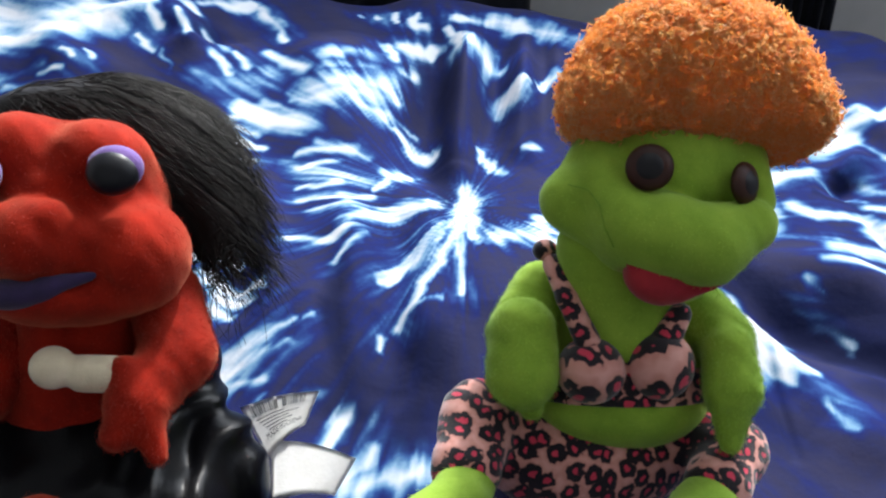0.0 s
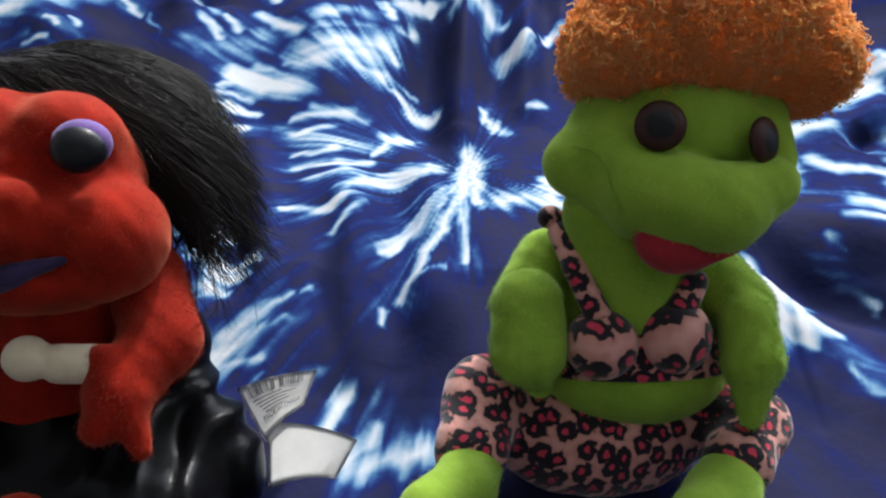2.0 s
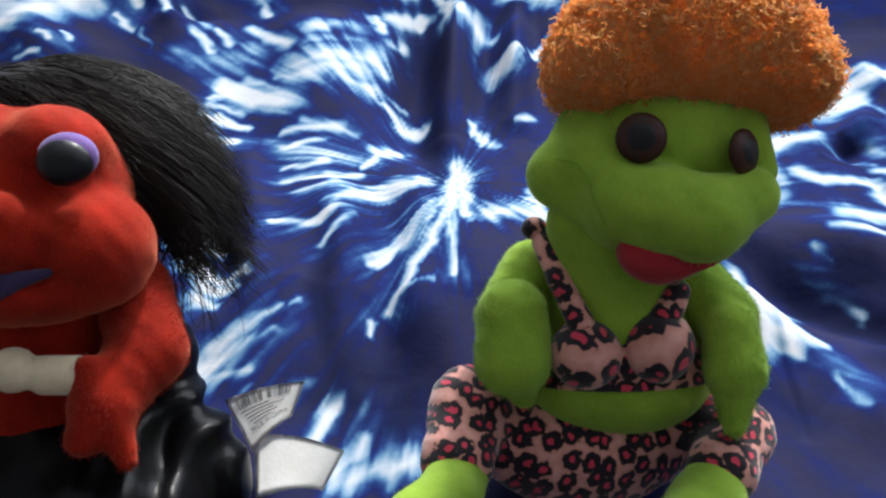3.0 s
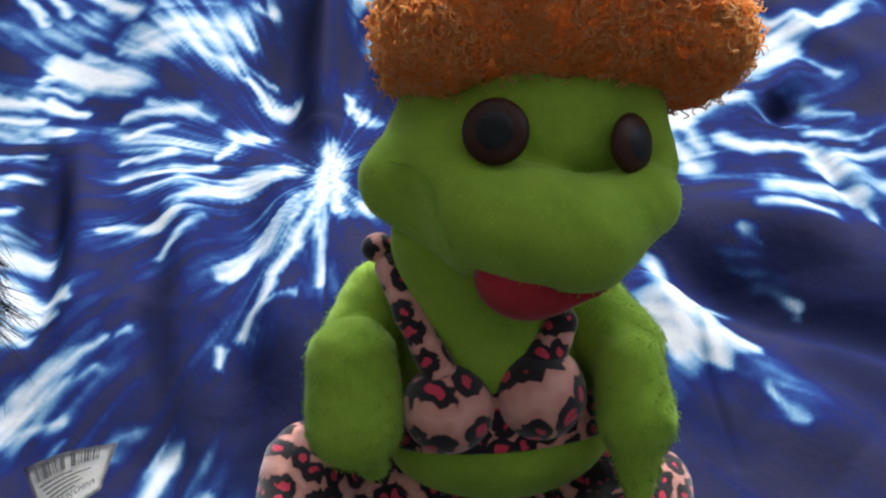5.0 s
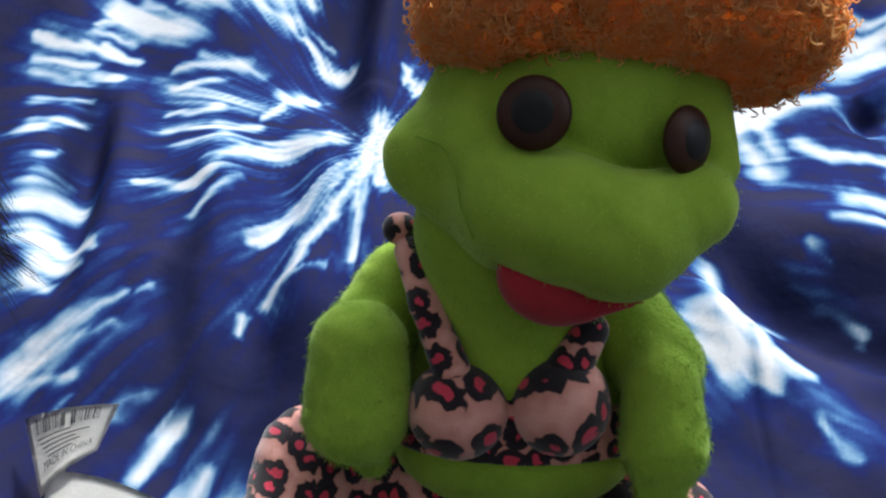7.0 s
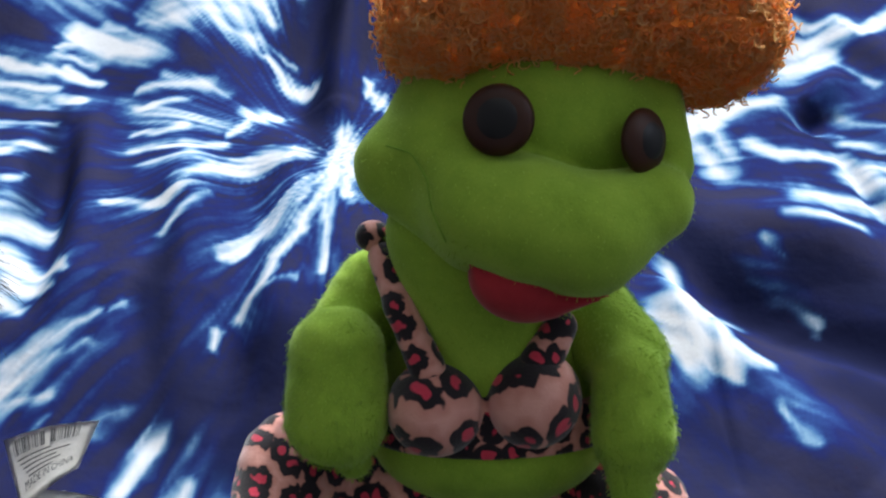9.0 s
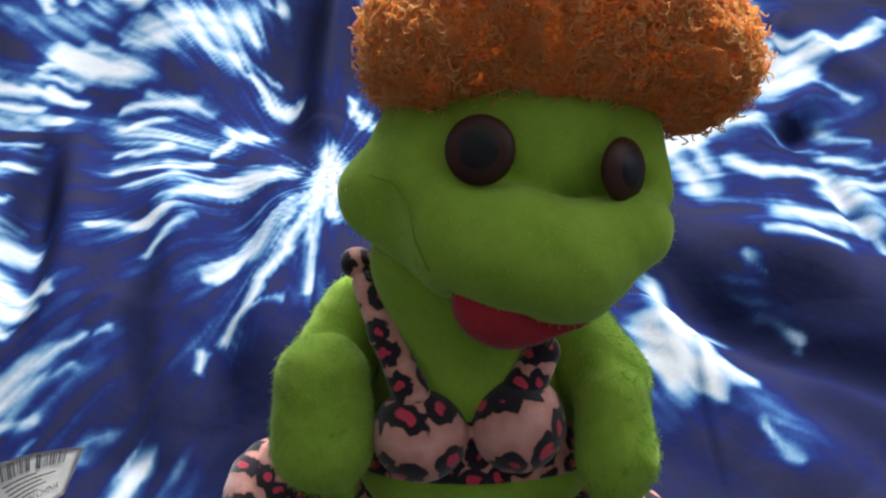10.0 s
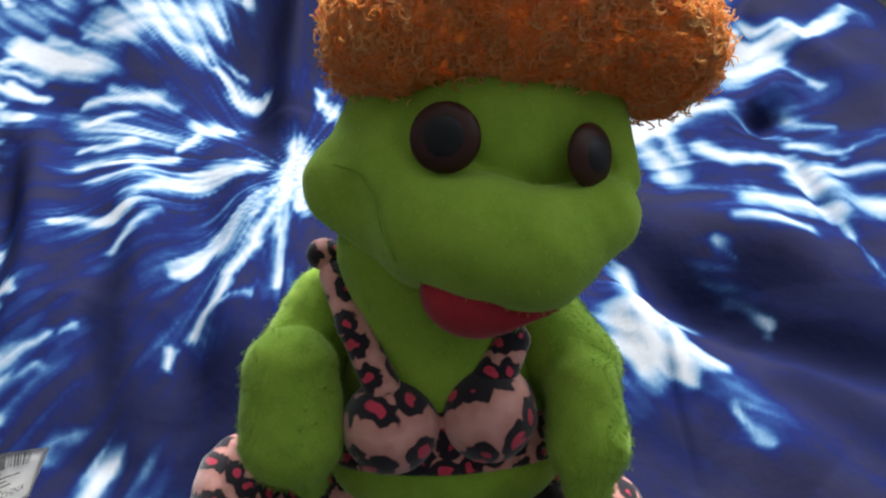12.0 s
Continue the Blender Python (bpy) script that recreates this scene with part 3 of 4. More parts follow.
    dye.streak(0.394, 0.918, 0.422, 0.902, 0.0073, 0.0056)
    dye.streak(0.422, 0.902, 0.479, 0.905, 0.0062, 0.0063)
    dye.streak(0.479, 0.905, 0.490, 0.875, 0.0073, 0.0089)
    dye.streak(0.420, 0.845, 0.496, 0.836, 0.0117, 0.0075)
    dye.streak(0.483, 0.884, 0.540, 0.837, 0.0100, 0.0096)
    dye.streak(0.397, 0.808, 0.462, 0.804, 0.0062, 0.0040, 0.9)
    dye.streak(0.363, 0.871, 0.422, 0.850, 0.0049, 0.0048, 0.6)
    dye.streak(0.496, 0.835, 0.507, 0.757, 0.0021, 0.0015, 0.7)
    dye.streak(0.387, 0.987, 0.449, 1.023, 0.0072, 0.0049, 0.66)
    dye.streak(0.287, 0.762, 0.295, 0.672, 0.0078, 0.0114)
    dye.streak(0.273, 0.709, 0.287, 0.663, 0.0100, 0.0087, 0.95)
    dye.streak(0.289, 0.706, 0.338, 0.724, 0.0063, 0.0067)
    dye.streak(0.315, 0.701, 0.316, 0.655, 0.0073, 0.0053)
    dye.streak(0.325, 0.674, 0.347, 0.668, 0.0080, 0.0040)
    # white leaf painted dimmer by a low level, as it lies in fold shade
    dye.streak(0.355, 0.772, 0.378, 0.749, 0.0099, 0.0108, 0.62)
    dye.streak(0.378, 0.750, 0.401, 0.723, 0.0069, 0.0039, 0.56)
    dye.streak(0.375, 0.787, 0.389, 0.775, 0.0045, 0.0025, 0.8)
    dye.streak(0.339, 0.630, 0.354, 0.598, 0.0037, 0.0024, 0.68)
    # towards the pillow end
    dye.streak(-0.606, 1.225, -0.501, 1.202, 0.0445, 0.0368)
    dye.streak(-0.532, 1.159, -0.451, 1.188, 0.0221, 0.0210)
    dye.streak(-0.484, 1.219, -0.398, 1.219, 0.0299, 0.0085)
    dye.streak(-0.576, 1.150, -0.527, 1.144, 0.0139, 0.0126)
    dye.streak(-0.398, 1.203, -0.373, 1.184, 0.0031, 0.0031)
    dye.streak(-0.400, 1.169, -0.376, 1.143, 0.0020, 0.0026)
    dye.streak(-0.363, 1.139, -0.345, 1.114, 0.0033, 0.0021)
    dye.streak(-0.479, 1.112, -0.466, 1.103, 0.0023, 0.0020)
    dye.streak(-0.455, 1.118, -0.443, 1.110, 0.0020, 0.0024)
    dye.streak(-0.500, 1.085, -0.472, 1.088, 0.0030, 0.0026)
    dye.streak(-0.540, 1.074, -0.513, 1.069, 0.0047, 0.0067)
    dye.streak(-0.355, 1.199, -0.330, 1.160, 0.0030, 0.0032)
    dye.streak(-0.351, 1.242, -0.337, 1.228, 0.0081, 0.0040)
    dye.streak(-0.336, 1.258, -0.307, 1.276, 0.0050, 0.0086)
    dye.streak(-0.307, 1.276, -0.274, 1.305, 0.0086, 0.0062)
    dye.streak(-0.264, 1.297, -0.230, 1.237, 0.0045, 0.0068)
    dye.streak(-0.230, 1.237, -0.212, 1.196, 0.0040, 0.0030)
    dye.streak(-0.320, 1.188, -0.285, 1.155, 0.0033, 0.0059)
    dye.streak(-0.296, 1.137, -0.274, 1.114, 0.0052, 0.0039)
    dye.streak(-0.269, 1.147, -0.255, 1.130, 0.0034, 0.0049)
    dye.streak(-0.310, 1.105, -0.238, 1.096, 0.0138, 0.0215, 0.66)
    dye.streak(-0.230, 1.164, -0.174, 1.108, 0.0073, 0.0064, 0.9)
    dye.streak(-0.146, 1.134, -0.103, 1.145, 0.0113, 0.0127)
    dye.streak(-0.148, 1.104, -0.088, 1.115, 0.0109, 0.0086, 0.71)
    dye.streak(-0.125, 1.299, -0.123, 1.294, 0.0025, 0.0022)
    dye.streak(-0.099, 1.291, -0.096, 1.286, 0.0035, 0.0035)
    dye.streak(-0.067, 1.263, -0.065, 1.309, 0.0034, 0.0028)
    dye.streak(-0.039, 1.250, -0.034, 1.288, 0.0048, 0.0036)
    dye.streak(-0.043, 1.250, -0.023, 1.249, 0.0077, 0.0046)
    dye.streak(-0.078, 1.183, -0.069, 1.154, 0.0055, 0.0044)
    dye.streak(-0.054, 1.191, -0.037, 1.186, 0.0082, 0.0086)
    dye.streak(-0.022, 1.187, -0.007, 1.201, 0.0065, 0.0066)
    dye.streak(-0.050, 1.131, -0.039, 1.136, 0.0073, 0.0066)
    dye.streak(-0.169, 1.068, -0.066, 1.094, 0.0124, 0.0162)
    dye.streak(-0.127, 1.077, -0.100, 1.079, 0.0136, 0.0151)
    dye.streak(-0.066, 1.094, -0.054, 1.070, 0.0070, 0.0057)
    dye.streak(-0.236, 1.043, -0.177, 1.015, 0.0092, 0.0130)
    dye.streak(-0.218, 1.061, -0.180, 1.037, 0.0073, 0.0082)
    dye.streak(-0.260, 1.022, -0.217, 1.006, 0.0044, 0.0034)
    dye.streak(-0.243, 1.002, -0.206, 0.978, 0.0032, 0.0023)
    dye.streak(0.078, 1.300, 0.161, 1.267, 0.0182, 0.0284)
    dye.streak(0.024, 1.266, 0.070, 1.294, 0.0064, 0.0133)
    dye.streak(0.005, 1.242, 0.026, 1.188, 0.0038, 0.0049)
    dye.streak(0.057, 1.154, 0.078, 1.149, 0.0268, 0.0062)
    dye.streak(0.080, 1.074, 0.112, 1.088, 0.0155, 0.0020)
    dye.streak(0.124, 1.103, 0.148, 1.130, 0.0020, 0.0070)
    dye.streak(0.092, 0.975, 0.113, 0.993, 0.0020, 0.0023, 0.8)
    dye.streak(0.066, 0.830, 0.110, 0.825, 0.0110, 0.0144)
    dye.streak(0.109, 0.859, 0.114, 0.812, 0.0066, 0.0079)
    dye.streak(-0.059, 0.535, -0.014, 0.545, 0.0094, 0.0115, 0.95)
    dye.streak(-0.073, 0.539, -0.052, 0.571, 0.0048, 0.0045, 0.8)
    dye.streak(-0.569, 0.903, -0.536, 0.908, 0.0116, 0.0049)
    dye.streak(-0.480, 0.738, -0.437, 0.741, 0.0050, 0.0031, 0.8)
    dye.streak(-0.639, 1.071, -0.499, 1.098, 0.0077, 0.0061, 0.71)
    # shade in the hollows and fold valleys, painted as navy
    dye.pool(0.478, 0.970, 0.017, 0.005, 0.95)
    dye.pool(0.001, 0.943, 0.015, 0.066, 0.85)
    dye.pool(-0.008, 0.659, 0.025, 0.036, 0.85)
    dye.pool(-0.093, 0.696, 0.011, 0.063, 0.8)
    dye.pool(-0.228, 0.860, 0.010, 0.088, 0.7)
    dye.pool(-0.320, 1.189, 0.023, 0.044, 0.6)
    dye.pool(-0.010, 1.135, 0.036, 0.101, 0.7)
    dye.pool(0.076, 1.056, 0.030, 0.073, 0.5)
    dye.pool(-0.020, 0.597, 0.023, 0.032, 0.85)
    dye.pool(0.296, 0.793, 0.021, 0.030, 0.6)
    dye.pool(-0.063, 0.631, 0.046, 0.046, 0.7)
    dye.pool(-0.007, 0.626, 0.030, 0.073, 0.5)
    # shade along the folds on the right, painted as navy
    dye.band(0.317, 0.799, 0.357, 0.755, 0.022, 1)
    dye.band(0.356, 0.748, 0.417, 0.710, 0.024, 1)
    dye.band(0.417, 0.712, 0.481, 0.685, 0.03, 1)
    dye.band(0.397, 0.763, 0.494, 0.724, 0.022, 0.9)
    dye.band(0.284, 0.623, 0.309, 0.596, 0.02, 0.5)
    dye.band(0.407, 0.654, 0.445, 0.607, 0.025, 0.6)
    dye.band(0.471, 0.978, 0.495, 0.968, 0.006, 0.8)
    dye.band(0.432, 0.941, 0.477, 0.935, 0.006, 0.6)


make_sheet()
bed = thing("bed", pose(-0.26, 0.75, 0), "low grey upholstered bed hidden under the sheet", "bed")
part("base", box(1.5, 1.1, 0.2, 0, -0.1, 0.1, 0.03), BEDM, bed)
part("mattress", box(1.48, 1.08, 0.23, 0, -0.1, 0.315, 0.05, 3), BEDM, bed)

# ---- the green frog ----
def green_frog():
    frog = thing("plush_frog", pose(0.1308, 0.5021, 0.4990, -30, 0, 0), "green plush frog in orange curly wig and leopard-print clothes", "soft toy", "plush frogs on the bed")
    head_forms = [
        E((0.0003, -0.0600, 0.2150), (0.0396, 0.0360, 0.0330), (0, 20, 0)),
        C((-0.0131, -0.0580, 0.2451), (-0.0339, -0.0600, 0.2190), 0.0239, 0.0206),
        C((-0.0390, -0.0620, 0.2168), (-0.0030, -0.0740, 0.1878), 0.0184, 0.0189),
        C((-0.0203, -0.0780, 0.2285), (0.0009, -0.0900, 0.1994), 0.0152, 0.0230),
        C((0.0004, -0.0900, 0.1989), (0.0216, -0.0990, 0.1930), 0.0225, 0.0244),
        C((0.0216, -0.0990, 0.1930), (0.0431, -0.1000, 0.1874), 0.0244, 0.0248),
        C((0.0431, -0.1000, 0.1874), (0.0720, -0.0940, 0.1997), 0.0248, 0.0175),
        E((0.0248, -0.0716, 0.1701), (0.0277, 0.0300, 0.0195), (0, 24, 0)),
        E((0.0355, -0.0465, 0.2392), (0.0584, 0.0520, 0.0505), (0, 10, 0)),
        C((-0.0107, -0.0550, 0.2648), (-0.0146, -0.0600, 0.2476), 0.0155, 0.0185),
        C((0.0818, -0.0700, 0.2501), (0.0837, -0.0800, 0.2156), 0.0083, 0.0101),
    ]
    part("head", sculpt("head", head_forms, 0.0024, (0.012, 0.012, 0.01, 0.012, 0.012, 0.01, 0.008, 0.008, 0.003, 0.012, 0.008), lumps=0.0003), GREEN, frog)
    head = [o for o in frog.children if o.name.startswith("head")][0]
    co = np.array([v.co for v in head.data.vertices])
    for stops in (((-0.0419, -0.0950, 0.2268), (-0.0306, -0.0950, 0.2231), (-0.0241, -0.0950, 0.2123), (-0.0224, -0.0950, 0.1991), (-0.0168, -0.0950, 0.1857)),):
        line = np.array([stops[int(k)] + (np.array(stops[int(k) + 1]) - stops[int(k)]) * (k % 1) for k in np.linspace(0, len(stops) - 1.001, 26)])
        for q in line:
            near = np.hypot(co[:, 0] - q[0], co[:, 2] - q[2]) < 0.0035
            q[1] = co[near, 1].min() + 0.0005 if near.any() else q[1]
        line[1:-1] = (line[:-2] + line[1:-1] + line[2:]) / 3
        part("seam", tubes("seam", line[None], [0.0004] * len(line), 5), SEAM, head, "sewn seam of the cheek")
    torso = [
        C((-0.0155, -0.0481, 0.1851), (-0.0001, -0.0279, 0.1327), 0.030, 0.035),
        C((0.0058, -0.0348, 0.1691), (0.0087, -0.0198, 0.1361), 0.032, 0.036),
        E((0.0056, -0.0149, 0.1029), (0.058, 0.042, 0.055)),
        E((0.0048, -0.0149, 0.0720), (0.061, 0.044, 0.03)),
    ]
    part("torso", sculpt("torso", torso, 0.003, 0.02), GREEN, frog)
    part("arm", sculpt("arm", [C((-0.0519, -0.0155, 0.1522), (-0.0727, -0.0308, 0.1249), 0.024, 0.021), C((-0.0695, -0.0557, 0.1292), (-0.0699, -0.0607, 0.1010), 0.023, 0.025), C((-0.0699, -0.0607, 0.1010), (-0.0637, -0.0557, 0.0764), 0.022, 0.009)], 0.0026, 0.0035, lumps=0.0004), GREEN, frog)
    part("arm", sculpt("arm", [C((0.0543, -0.0243, 0.1426), (0.0697, -0.0441, 0.1223), 0.023, 0.022), C((0.0689, -0.0591, 0.1162), (0.0695, -0.0671, 0.0907), 0.018, 0.0195), C((0.0695, -0.0671, 0.0907), (0.0680, -0.0672, 0.0560), 0.0185, 0.008)], 0.0026, 0.0035, lumps=0.0004), GREEN, frog)
    part("leg", sculpt("leg", [C((-0.1068, -0.0512, 0.0296), (-0.1132, -0.0713, 0.0122), 0.021, 0.02), C((-0.1158, -0.0813, 0.0169), (-0.1344, -0.1115, 0.0151), 0.02, 0.018)], 0.003, 0.012), GREEN, frog)
    part("leg", sculpt("leg", [C((0.0601, -0.0593, 0.0206), (0.0450, -0.0795, 0.0076), 0.02, 0.02), C((0.0450, -0.0795, 0.0076), (0.0226, -0.1097, 0.0063), 0.022, 0.018)], 0.003, 0.012), GREEN, frog)
    trousers = [
        E((-0.0182, 0.0048, 0.0325), (0.078, 0.048, 0.048)),
        C((-0.0796, 0.0041, 0.0452), (-0.0981, -0.0211, 0.0619), 0.032, 0.027),
        C((-0.0981, -0.0211, 0.0619), (-0.1079, -0.0492, 0.0330), 0.0255, 0.0245),
        C((0.0518, 0.0056, 0.0494), (0.0795, -0.0341, 0.0417), 0.03, 0.022),
        C((0.0795, -0.0341, 0.0417), (0.0620, -0.0593, 0.0245), 0.022, 0.023),
    ]
    part("trousers", sculpt("trousers", trousers, 0.003, 0.012, lumps=0.0006), LEO_S, frog, "pink leopard-print fleece trousers")

    def band(P, F):
        return np.maximum(np.maximum(F - 0.003, -(F + 0.004)), np.abs(P[..., 2] - 0.0895) - 0.012)

    top = part("top", sculpt("top", [E((-0.0233, -0.0575, 0.1021), (0.0234, 0.0250, 0.0229), (0, 0, 0)), E((0.0239, -0.0568, 0.1058), (0.0229, 0.0250, 0.0240), (0, 20, 0))], 0.0025, 0.002), LEO_L, frog, "pink leopard-print halter top")
    part("chest_band", sculpt("chest_band", torso, 0.0025, 0.02, shape=band), LEO_S, top)
    part("strap", sculpt("strap", [C((-0.0475, -0.0440, 0.1743), (-0.0391, -0.0560, 0.1513), 0.0074, 0.0072), C((-0.0391, -0.0560, 0.1513), (-0.0265, -0.0640, 0.1230), 0.0072, 0.0089)], 0.0022, 0.004), LEO_S, top)
    part("strap", sculpt("strap", [C((0.0372, -0.0580, 0.1407), (0.0219, -0.0620, 0.1161), 0.0080, 0.0116)], 0.0022, 0.006), LEO_S, top)
    part("knot", sculpt("knot", [E((-0.0523, -0.0385, 0.1839), (0.009, 0.009, 0.008))], 0.002, 0.004), LEO_S, top)
    part("mouth", sculpt("mouth", [E((0.0165, -0.0887, 0.1679), (0.0241, 0.0180, 0.0197), (0, 12, 0)), C((0.0024, -0.0940, 0.1694), (-0.0066, -0.0980, 0.1759), 0.0068, 0.0012), C((0.0290, -0.0960, 0.1579), (0.0503, -0.1060, 0.1619), 0.0063, 0.0012)], 0.002, 0.004), FELT_RED, frog, "dark red felt mouth")
    eye(frog, (0.0059, -0.1060, 0.2357), (4, -10), 0.0150)
    eye(frog, (0.0665, -0.1020, 0.2259), (0, 42), 0.0138)
    curly_wig(frog)
    nap(frog, GREEN_NAP, ("head", "torso", "arm", "leg"))


def nap(frog, material, names):
    """Short brushed fibres standing on the plush."""
    rng = np.random.default_rng(17)
    for ob in [o for o in frog.children if o.name.split(".")[0] in names]:
        me = ob.data
        co, no = np.zeros(len(me.vertices) * 3), np.zeros(len(me.vertices) * 3)
        me.vertices.foreach_get("co", co)
        me.vertices.foreach_get("normal", no)
        co, no = co.reshape(-1, 3), no.reshape(-1, 3)
        arm = ob.name.startswith("arm")
        pick = rng.choice(len(co), 11000 if arm else min(len(co), 6000), replace=arm)
        p, n = co[pick], no[pick]
        lean = n + (0.0, -0.1, -0.55) + rng.normal(0, 0.35, n.shape)
        lean /= np.linalg.norm(lean, axis=1, keepdims=True)
        size = rng.uniform(0.0008, 0.0017 if arm else 0.0013, (len(pick), 1, 1))
        t = np.array((0.0, 0.55, 1.0))[None, :, None]
        path = p[:, None] + rng.normal(0, 0.0008, (len(pick), 1, 3)) - 0.0004 * n[:, None] + size * (t * lean[:, None] + 0.35 * t * t * np.array((0, 0, -1.0)))
        tagged(part("fuzz", tubes("fuzz", path, (0.00016, 0.00013, 0.00006)), material, ob), kind="stuff")


def eye(frog, at, turn, r):
    """Domed plastic eye with a brown rim and a black pupil; turn: degrees up and to its left."""
    m = Matrix.Translation(at) @ Euler((radians(-turn[0]), 0, radians(turn[1]))).to_matrix().to_4x4()
    bm = bmesh.new()
    bmesh.ops.create_uvsphere(bm, u_segments=32, v_segments=16, radius=1)
    bmesh.ops.transform(bm, matrix=m @ Matrix.Diagonal((r, r * 0.42, r, 1)), verts=bm.verts)
    for f in bm.faces:
        f.smooth = True
    ob = part("eye", bm, EYE_BROWN, frog, "glossy dark brown plastic eye")
    bm = bmesh.new()
    bmesh.ops.create_uvsphere(bm, u_segments=32, v_segments=16, radius=1)
    bmesh.ops.transform(bm, matrix=m @ Matrix.Translation((0, -r * 0.1, 0)) @ Matrix.Diagonal((r * 0.74, r * 0.38, r * 0.74, 1)), verts=bm.verts)
    for f in bm.faces:
        f.smooth = True
    part("pupil", bm, EYE_BLACK, ob, "black pupil")


def curly_wig(frog):
    forms = [E((0.0463, -0.0543, 0.2969), (0.081, 0.066, 0.044), (0, 6, 0)), E((-0.0165, -0.0600, 0.2807), (0.027, 0.05, 0.026)), E((0.1080, -0.0586, 0.2711), (0.024, 0.05, 0.026), (0, 20, 0)), E((0.0463, -0.0543, 0.3085), (0.068, 0.058, 0.048))]
    wig = part("wig", sculpt("wig", forms, 0.003, 0.02, lumps=0.0011), CURL_BASE, frog, "bushy orange curly synthetic wig")
    me = wig.data
    rng = np.random.default_rng(4)
    co = np.array([v.co for v in me.vertices])
    no = np.array([v.normal for v in me.vertices])
    m = 13500
    pick = rng.choice(len(co), m)
    n = no[pick] + rng.normal(0, 0.35, (m, 3))
    n /= np.linalg.norm(n, axis=1, keepdims=True)
    u = np.cross(n, rng.normal(0, 1, n.shape))
    u /= np.linalg.norm(u, axis=1, keepdims=True)
    v = np.cross(n, u)
    t = np.linspace(0, 1, 11)
    turns, rad = rng.uniform(0.9, 1.7, (m, 1)), rng.uniform(0.0012, 0.0028, (m, 1))
    # most curls lie close, a few stand out from the outline
    length = np.where(rng.uniform(0, 1, (m, 1)) < 0.12, rng.uniform(0.004, 0.008, (m, 1)), rng.uniform(0.0004, 0.003, (m, 1)))
    a = turns * t * 2 * math.pi + rng.uniform(0, 6.3, (m, 1))
    path = co[pick][:, None] + 0.0002 * n[:, None] + (length * t)[..., None] * n[:, None] + (rad * np.cos(a))[..., None] * u[:, None] + (rad * np.sin(a))[..., None] * v[:, None]
    tagged(part("curl", tubes("curl", path, np.linspace(0.00065, 0.0004, 11)), CURL, wig), kind="stuff")


green_frog()

# ---- the red frog ----
def red_frog():
    frog = thing("plush_frog", pose(-0.2274, 0.4385, 0.5387, -30, 0, 0), "red plush frog with long black hair and black dress", "soft toy", "plush frogs on the bed")
    head_forms = [
        E((0.0050, -0.0335, 0.2107), (0.0584, 0.0480, 0.0514), (0, 0, 0)),
        E((-0.0198, -0.0540, 0.2427), (0.0225, 0.0280, 0.0225), (0, -8, 0)),
        E((0.0288, -0.0520, 0.2373), (0.0301, 0.0300, 0.0233), (0, 6, 0)),
        C((-0.0302, -0.0760, 0.1841), (0.0006, -0.0820, 0.1856), 0.0190, 0.0207),
        C((0.0006, -0.0820, 0.1856), (0.0248, -0.0700, 0.1847), 0.0207, 0.0185),
        E((0.0502, -0.0520, 0.1779), (0.0315, 0.0360, 0.0342), (0, 10, 0)),
        E((0.0065, -0.0540, 0.1532), (0.0484, 0.0340, 0.0184), (0, 0, 0)),
        C((-0.0272, -0.0860, 0.1977), (0.0151, -0.0900, 0.2008), 0.0077, 0.0076),
    ]
    part("head", sculpt("head", head_forms, 0.0026, (0.012, 0.012, 0.008, 0.01, 0.01, 0.009, 0.008, 0.011), carve=(C((-0.0196, -0.0980, 0.1609), (0.0410, -0.0900, 0.1667), 0.0025, 0.0038), C((0.0410, -0.0900, 0.1667), (0.0434, -0.0840, 0.1608), 0.0045, 0.0039)), ck=0.004, lumps=0.0004), RED, frog)
    part("mouth", sculpt("mouth", [E((-0.0084, -0.0800, 0.1569), (0.0247, 0.0165, 0.0097), (0, -4, 0)), C((0.0102, -0.0870, 0.1610), (0.0361, -0.0830, 0.1671), 0.0064, 0.0026)], 0.002, 0.006), FELT_PURPLE, frog, "dark purple felt lips")
    part("torso", sculpt("torso", [C((0.0018, -0.0141, 0.1350), (-0.0058, 0.0001, 0.0725), 0.042, 0.05)], 0.003, 0.02), RED, frog)
    part("arm", sculpt("arm", [C((0.0535, -0.0113, 0.1513), (0.0703, -0.0357, 0.1171), 0.024, 0.023), C((0.0703, -0.0357, 0.1171), (0.0537, -0.0617, 0.0920), 0.021, 0.02), C((0.0480, -0.0669, 0.1112), (0.0551, -0.0666, 0.0962), 0.009, 0.012), C((0.0553, -0.0667, 0.0894), (0.0462, -0.0722, 0.0749), 0.014, 0.011), C((0.0588, -0.0665, 0.0861), (0.0687, -0.0711, 0.0611), 0.013, 0.006)], 0.0026, 0.006, lumps=0.0004), RED, frog)
    part("arm", sculpt("arm", [C((-0.0382, -0.0263, 0.1272), (-0.0451, -0.0418, 0.0997), 0.022, 0.021), C((-0.0451, -0.0418, 0.0997), (-0.0515, -0.0573, 0.0841), 0.02, 0.017), C((-0.0550, -0.0623, 0.1158), (-0.0597, -0.0625, 0.1243), 0.011, 0.009), C((-0.0549, -0.0623, 0.1124), (-0.0524, -0.0624, 0.0814), 0.01, 0.012), C((-0.0456, -0.0620, 0.0851), (-0.0400, -0.0668, 0.0673), 0.013, 0.008)], 0.0026, 0.006, lumps=0.0004), RED, frog)
    part("foot", sculpt("foot", [C((0.0065, -0.0897, 0.0215), (0.0089, -0.1096, 0.0104), 0.022, 0.022)], 0.003, 0.01), RED, frog)
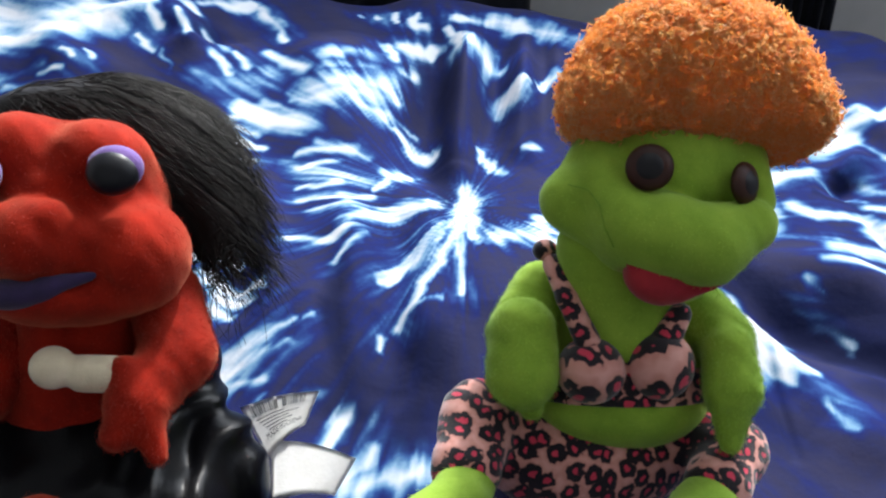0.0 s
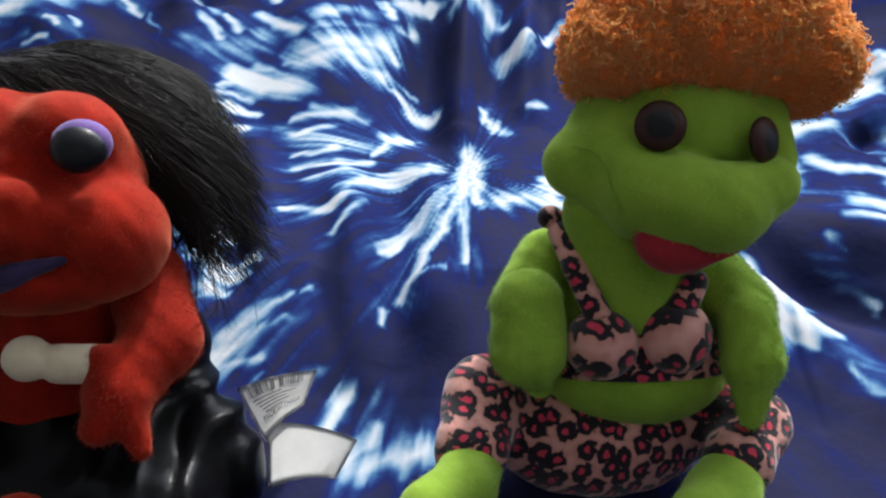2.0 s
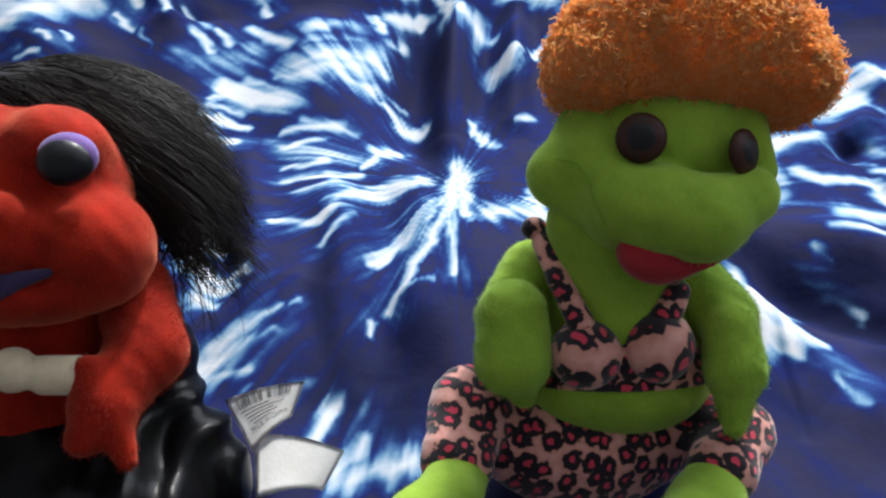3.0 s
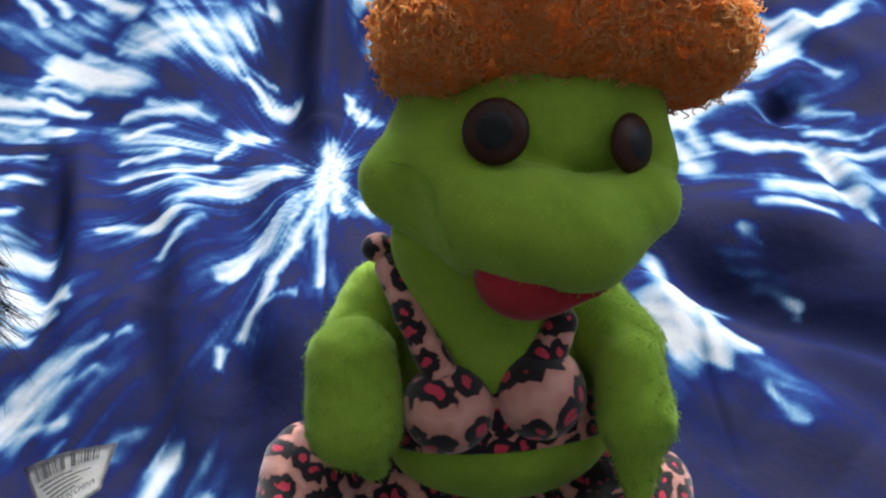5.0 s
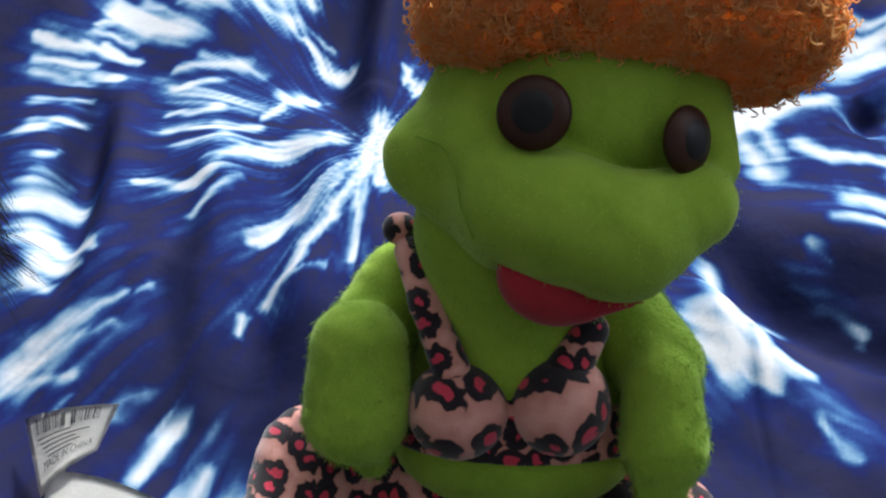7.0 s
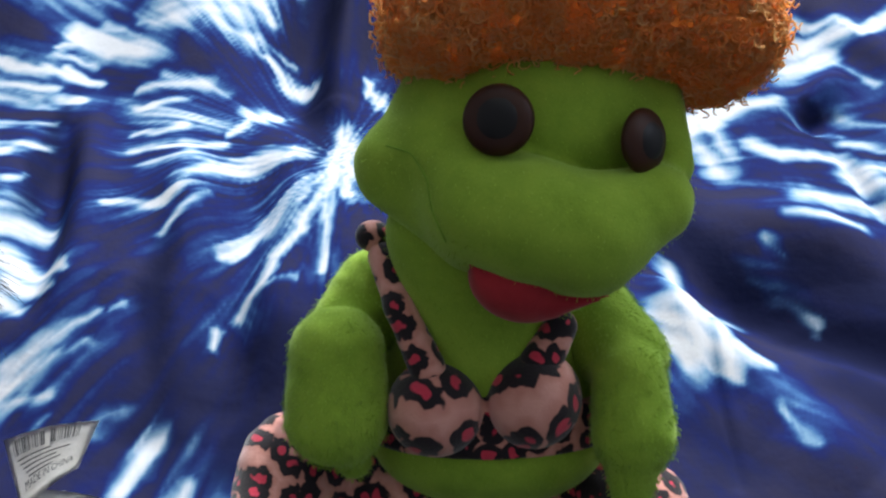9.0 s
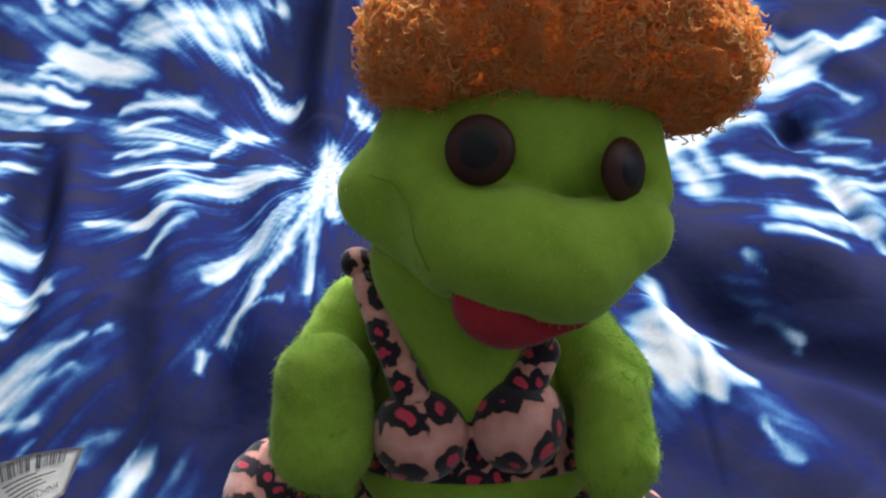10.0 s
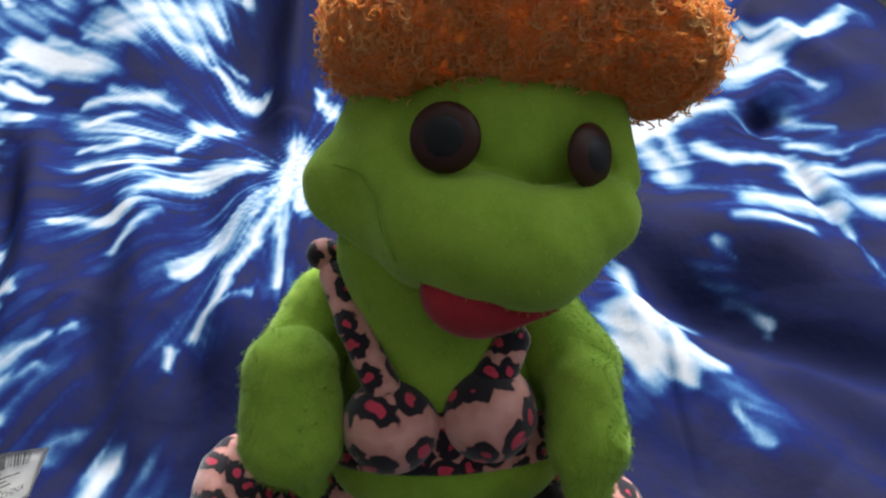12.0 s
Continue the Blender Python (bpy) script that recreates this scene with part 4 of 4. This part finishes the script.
    part("shell", sculpt("shell", [E((0.0068, -0.0691, 0.1128), (0.0135, 0.0128, 0.0128)), C((0.0233, -0.0652, 0.1088), (0.0403, -0.0643, 0.1082), 0.0112, 0.0112)], 0.002, 0.003), CREAM, frog, "cream rounded two-lobed plush piece between the arms")
    dress = [
        E((-0.0014, 0.0002, 0.0497), (0.075, 0.055, 0.05)),
        E((0.0107, -0.0294, 0.0126), (0.09, 0.06, 0.05)),
        E((0.0907, 0.0050, 0.0369), (0.024, 0.03, 0.042), (0, -14, 0)),
        E((0.0559, 0.0285, 0.0939), (0.024, 0.03, 0.05), (0, -10, 0)),
    ]
    part("dress", sculpt("dress", dress, 0.003, 0.02, shape=lambda P, F: F + 0.0026 * np.sin(P[..., 0] * 170 - P[..., 2] * 110 + 2.4 * np.sin(P[..., 2] * 75 + P[..., 0] * 40)) * np.clip(P[..., 0] * 16, 0.15, 1)), SATIN, frog, "black satin dress with soft folds")
    for at, turn in (((0.0483, -0.0852, 0.2259), 12), ((-0.0289, -0.0833, 0.2224), -40)):
        m = Matrix.Translation(at) @ Euler((0, 0, radians(turn))).to_matrix().to_4x4()
        for name, mate, r, off, sub in (("eye", EYE_BLACK, (0.0148, 0.0100, 0.0130), (0, -0.0008, -0.0006), None), ("eyelid", LID, (0.0157, 0.0086, 0.0130), (0.0012, 0.0012, 0.0026), None)):
            bm = bmesh.new()
            bmesh.ops.create_uvsphere(bm, u_segments=28, v_segments=14, radius=1)
            bmesh.ops.transform(bm, matrix=m @ Matrix.Translation(off) @ Matrix.Diagonal((*r, 1)), verts=bm.verts)
            for f in bm.faces:
                f.smooth = True
            part(name, bm, mate, frog, "glossy black plastic eye" if name == "eye" else "lilac felt eyelid")
    black_hair(frog)
    nap(frog, RED_NAP, ("head", "torso", "arm", "foot"))


def black_hair(frog):
    forms = [E((0.0069, 0.0068, 0.2456), (0.062, 0.042, 0.036)), E((0.0590, 0.0095, 0.2431), (0.026, 0.03, 0.044), (0, -28, 0)), E((0.0721, 0.0151, 0.2129), (0.018, 0.022, 0.03), (0, -20, 0)), E((-0.0208, 0.0005, 0.2741), (0.046, 0.036, 0.017), (0, -6, 0)), E((0.0254, 0.0080, 0.2731), (0.036, 0.034, 0.02), (0, 14, 0))]
    hair = part("hair", sculpt("hair", forms, 0.003, 0.02), HAIR, frog, "long black synthetic hair swept to one side")
    rng = np.random.default_rng(9)
    co = np.array([v.co for v in hair.data.vertices])
    no = np.array([v.normal for v in hair.data.vertices])
    crown = np.array((-0.0071, -0.0388, 0.2756))
    keep = np.flatnonzero(no[:, 1] < 0.55)
    pick = rng.choice(keep, 5200)
    p, nn = co[pick], no[pick]
    flow = (p - crown) * (1.0, 0.3, 1.0) + np.array((0.055, 0.0, -0.012))
    flow += rng.normal(0, 0.010, flow.shape)
    flow -= 0.8 * (flow * nn).sum(1, keepdims=True) * nn
    flow /= np.linalg.norm(flow, axis=1, keepdims=True) + 1e-9
    flow += 0.16 * nn * rng.uniform(0.2, 1.4, (len(pick), 1))
    size = rng.uniform(0.018, 0.05, (len(pick), 1, 1))
    t = np.linspace(0, 1, 8)[None, :, None]
    path = p[:, None] - 0.001 * nn[:, None] + size * t * flow[:, None] + size * t * t * (0.1, 0.0, -0.42)
    path = path + 0.0016 * np.sin(t * 6 + rng.uniform(0, 6, (len(pick), 1, 1))) * rng.normal(0, 1, (len(pick), 1, 3)) * t
    # loose ends hanging below the rest
    m = 130
    a0 = np.array((0.0737, 0.0100, 0.1953)) + rng.normal(0, 1, (m, 3)) * (0.012, 0.008, 0.012)
    ends = np.array((0.004, 0.0, -0.045)) + rng.normal(0, 1, (m, 3)) * (0.014, 0.01, 0.016)
    curl = rng.normal(0, 0.007, (m, 1, 3))
    loose = a0[:, None] + t * ends[:, None] + curl * np.sin(t * 3.1 + rng.uniform(0, 3, (m, 1, 1)))
    path = np.concatenate([path, loose])
    tagged(part("loose_hair", tubes("loose_hair", path, np.linspace(0.0004, 0.00012, 8)), HAIR, hair), kind="stuff")


red_frog()

# ---- beside the bed ----
def dark_stand():
    stand = thing("side_stand", pose(0.75, 1.33, 0), "black padded stand with grey speckled posts beside the bed", "stand")
    part("body", box(0.6, 0.2, 0.42, 0.31, 0.07, 0.212, 0.04, 4), BLACKP, stand)
    for x, h in ((-0.022, 0.53), (0.028, 0.58)):
        part("post", sculpt("post", [C((x, -0.05, 0.02), (x, -0.05, h), 0.018, 0.021)], 0.006, 0.01), SPECK, stand)


dark_stand()


# ---- sewn-in labels ----
def label_strip(name, corners, bend, writing, label):
    """A folded fabric label between four corners (near edge first), bowed by bend, with printed bars and words."""
    a, b, c, d = [Vector(p) for p in corners]
    up = (b - a).cross(d - a).normalized()
    at = lambda u, v, h=0.0: (a * (1 - u) + b * u) * (1 - v) + (d * (1 - u) + c * u) * v + up * (bend * math.sin(math.pi * u) + h)
    bm = bmesh.new()
    n, m = 16, 8
    grid = [[bm.verts.new(at(i / n, j / m)) for j in range(m + 1)] for i in range(n + 1)]
    for i in range(n):
        for j in range(m):
            bm.faces.new((grid[i][j], grid[i + 1][j], grid[i + 1][j + 1], grid[i][j + 1])).smooth = True
    bmesh.ops.solidify(bm, geom=bm.faces[:], thickness=0.0006)
    ob = tagged(part(name, bm, TAG, None), label, "label")
    for u0, u1, v0, v1 in writing:
        bm = bmesh.new()
        rows = [[bm.verts.new(at(u0 + (u1 - u0) * i / 4, v, 0.0012)) for v in (v0, v1)] for i in range(5)]
        for p, q in zip(rows, rows[1:]):
            bm.faces.new((p[0], q[0], q[1], p[1]))
        part("printed_bar", bm, INK, ob)
    return ob, at


rng = random.Random(3)
bars, u = [], 0.10
while u < 0.86:
    w = rng.choice((0.006, 0.010, 0.018))
    bars.append((u, u + w, 0.70, 0.93))
    u += w + rng.choice((0.008, 0.012, 0.02))
    if 0.48 < u < 0.56:
        u += 0.06
lines = [(0.12 + 0.03 * k, 0.5 + 0.3 * rng.random(), v, v + 0.022) for k, v in enumerate((0.62, 0.55, 0.48, 0.41, 0.34))]
tag, at = label_strip("fabric_label", ((-0.1261, 0.5229, 0.5169), (-0.1013, 0.5498, 0.5269), (-0.0918, 0.5709, 0.5433), (-0.1595, 0.5806, 0.5177)), 0.004, bars + lines, "white sewn-in fabric label with a printed barcode")
txt = bpy.data.curves.new("made_in_china", "FONT")
txt.body, txt.size, txt.align_x = "MADE IN CHINA", 0.0066, "LEFT"
tmp = new("made_in_china", txt)
me = bpy.data.meshes.new_from_object(tmp.evaluated_get(bpy.context.evaluated_depsgraph_get()))
bpy.data.objects.remove(tmp)
wide = max(v.co.x for v in me.vertices)
for v in me.vertices:
    v.co = at(0.16 + 0.72 * v.co.x / wide, 0.20 + v.co.y / 0.04, 0.0014)
part("lettering", me, INK, tag, "black printed lettering")
label_strip("fabric_label", ((-0.1182, 0.4831, 0.5118), (-0.0744, 0.5005, 0.5010), (-0.0602, 0.5265, 0.5136), (-0.1285, 0.5433, 0.5164)), 0.006, (), "blank white sewn-in fabric label, creased beside the black dress")
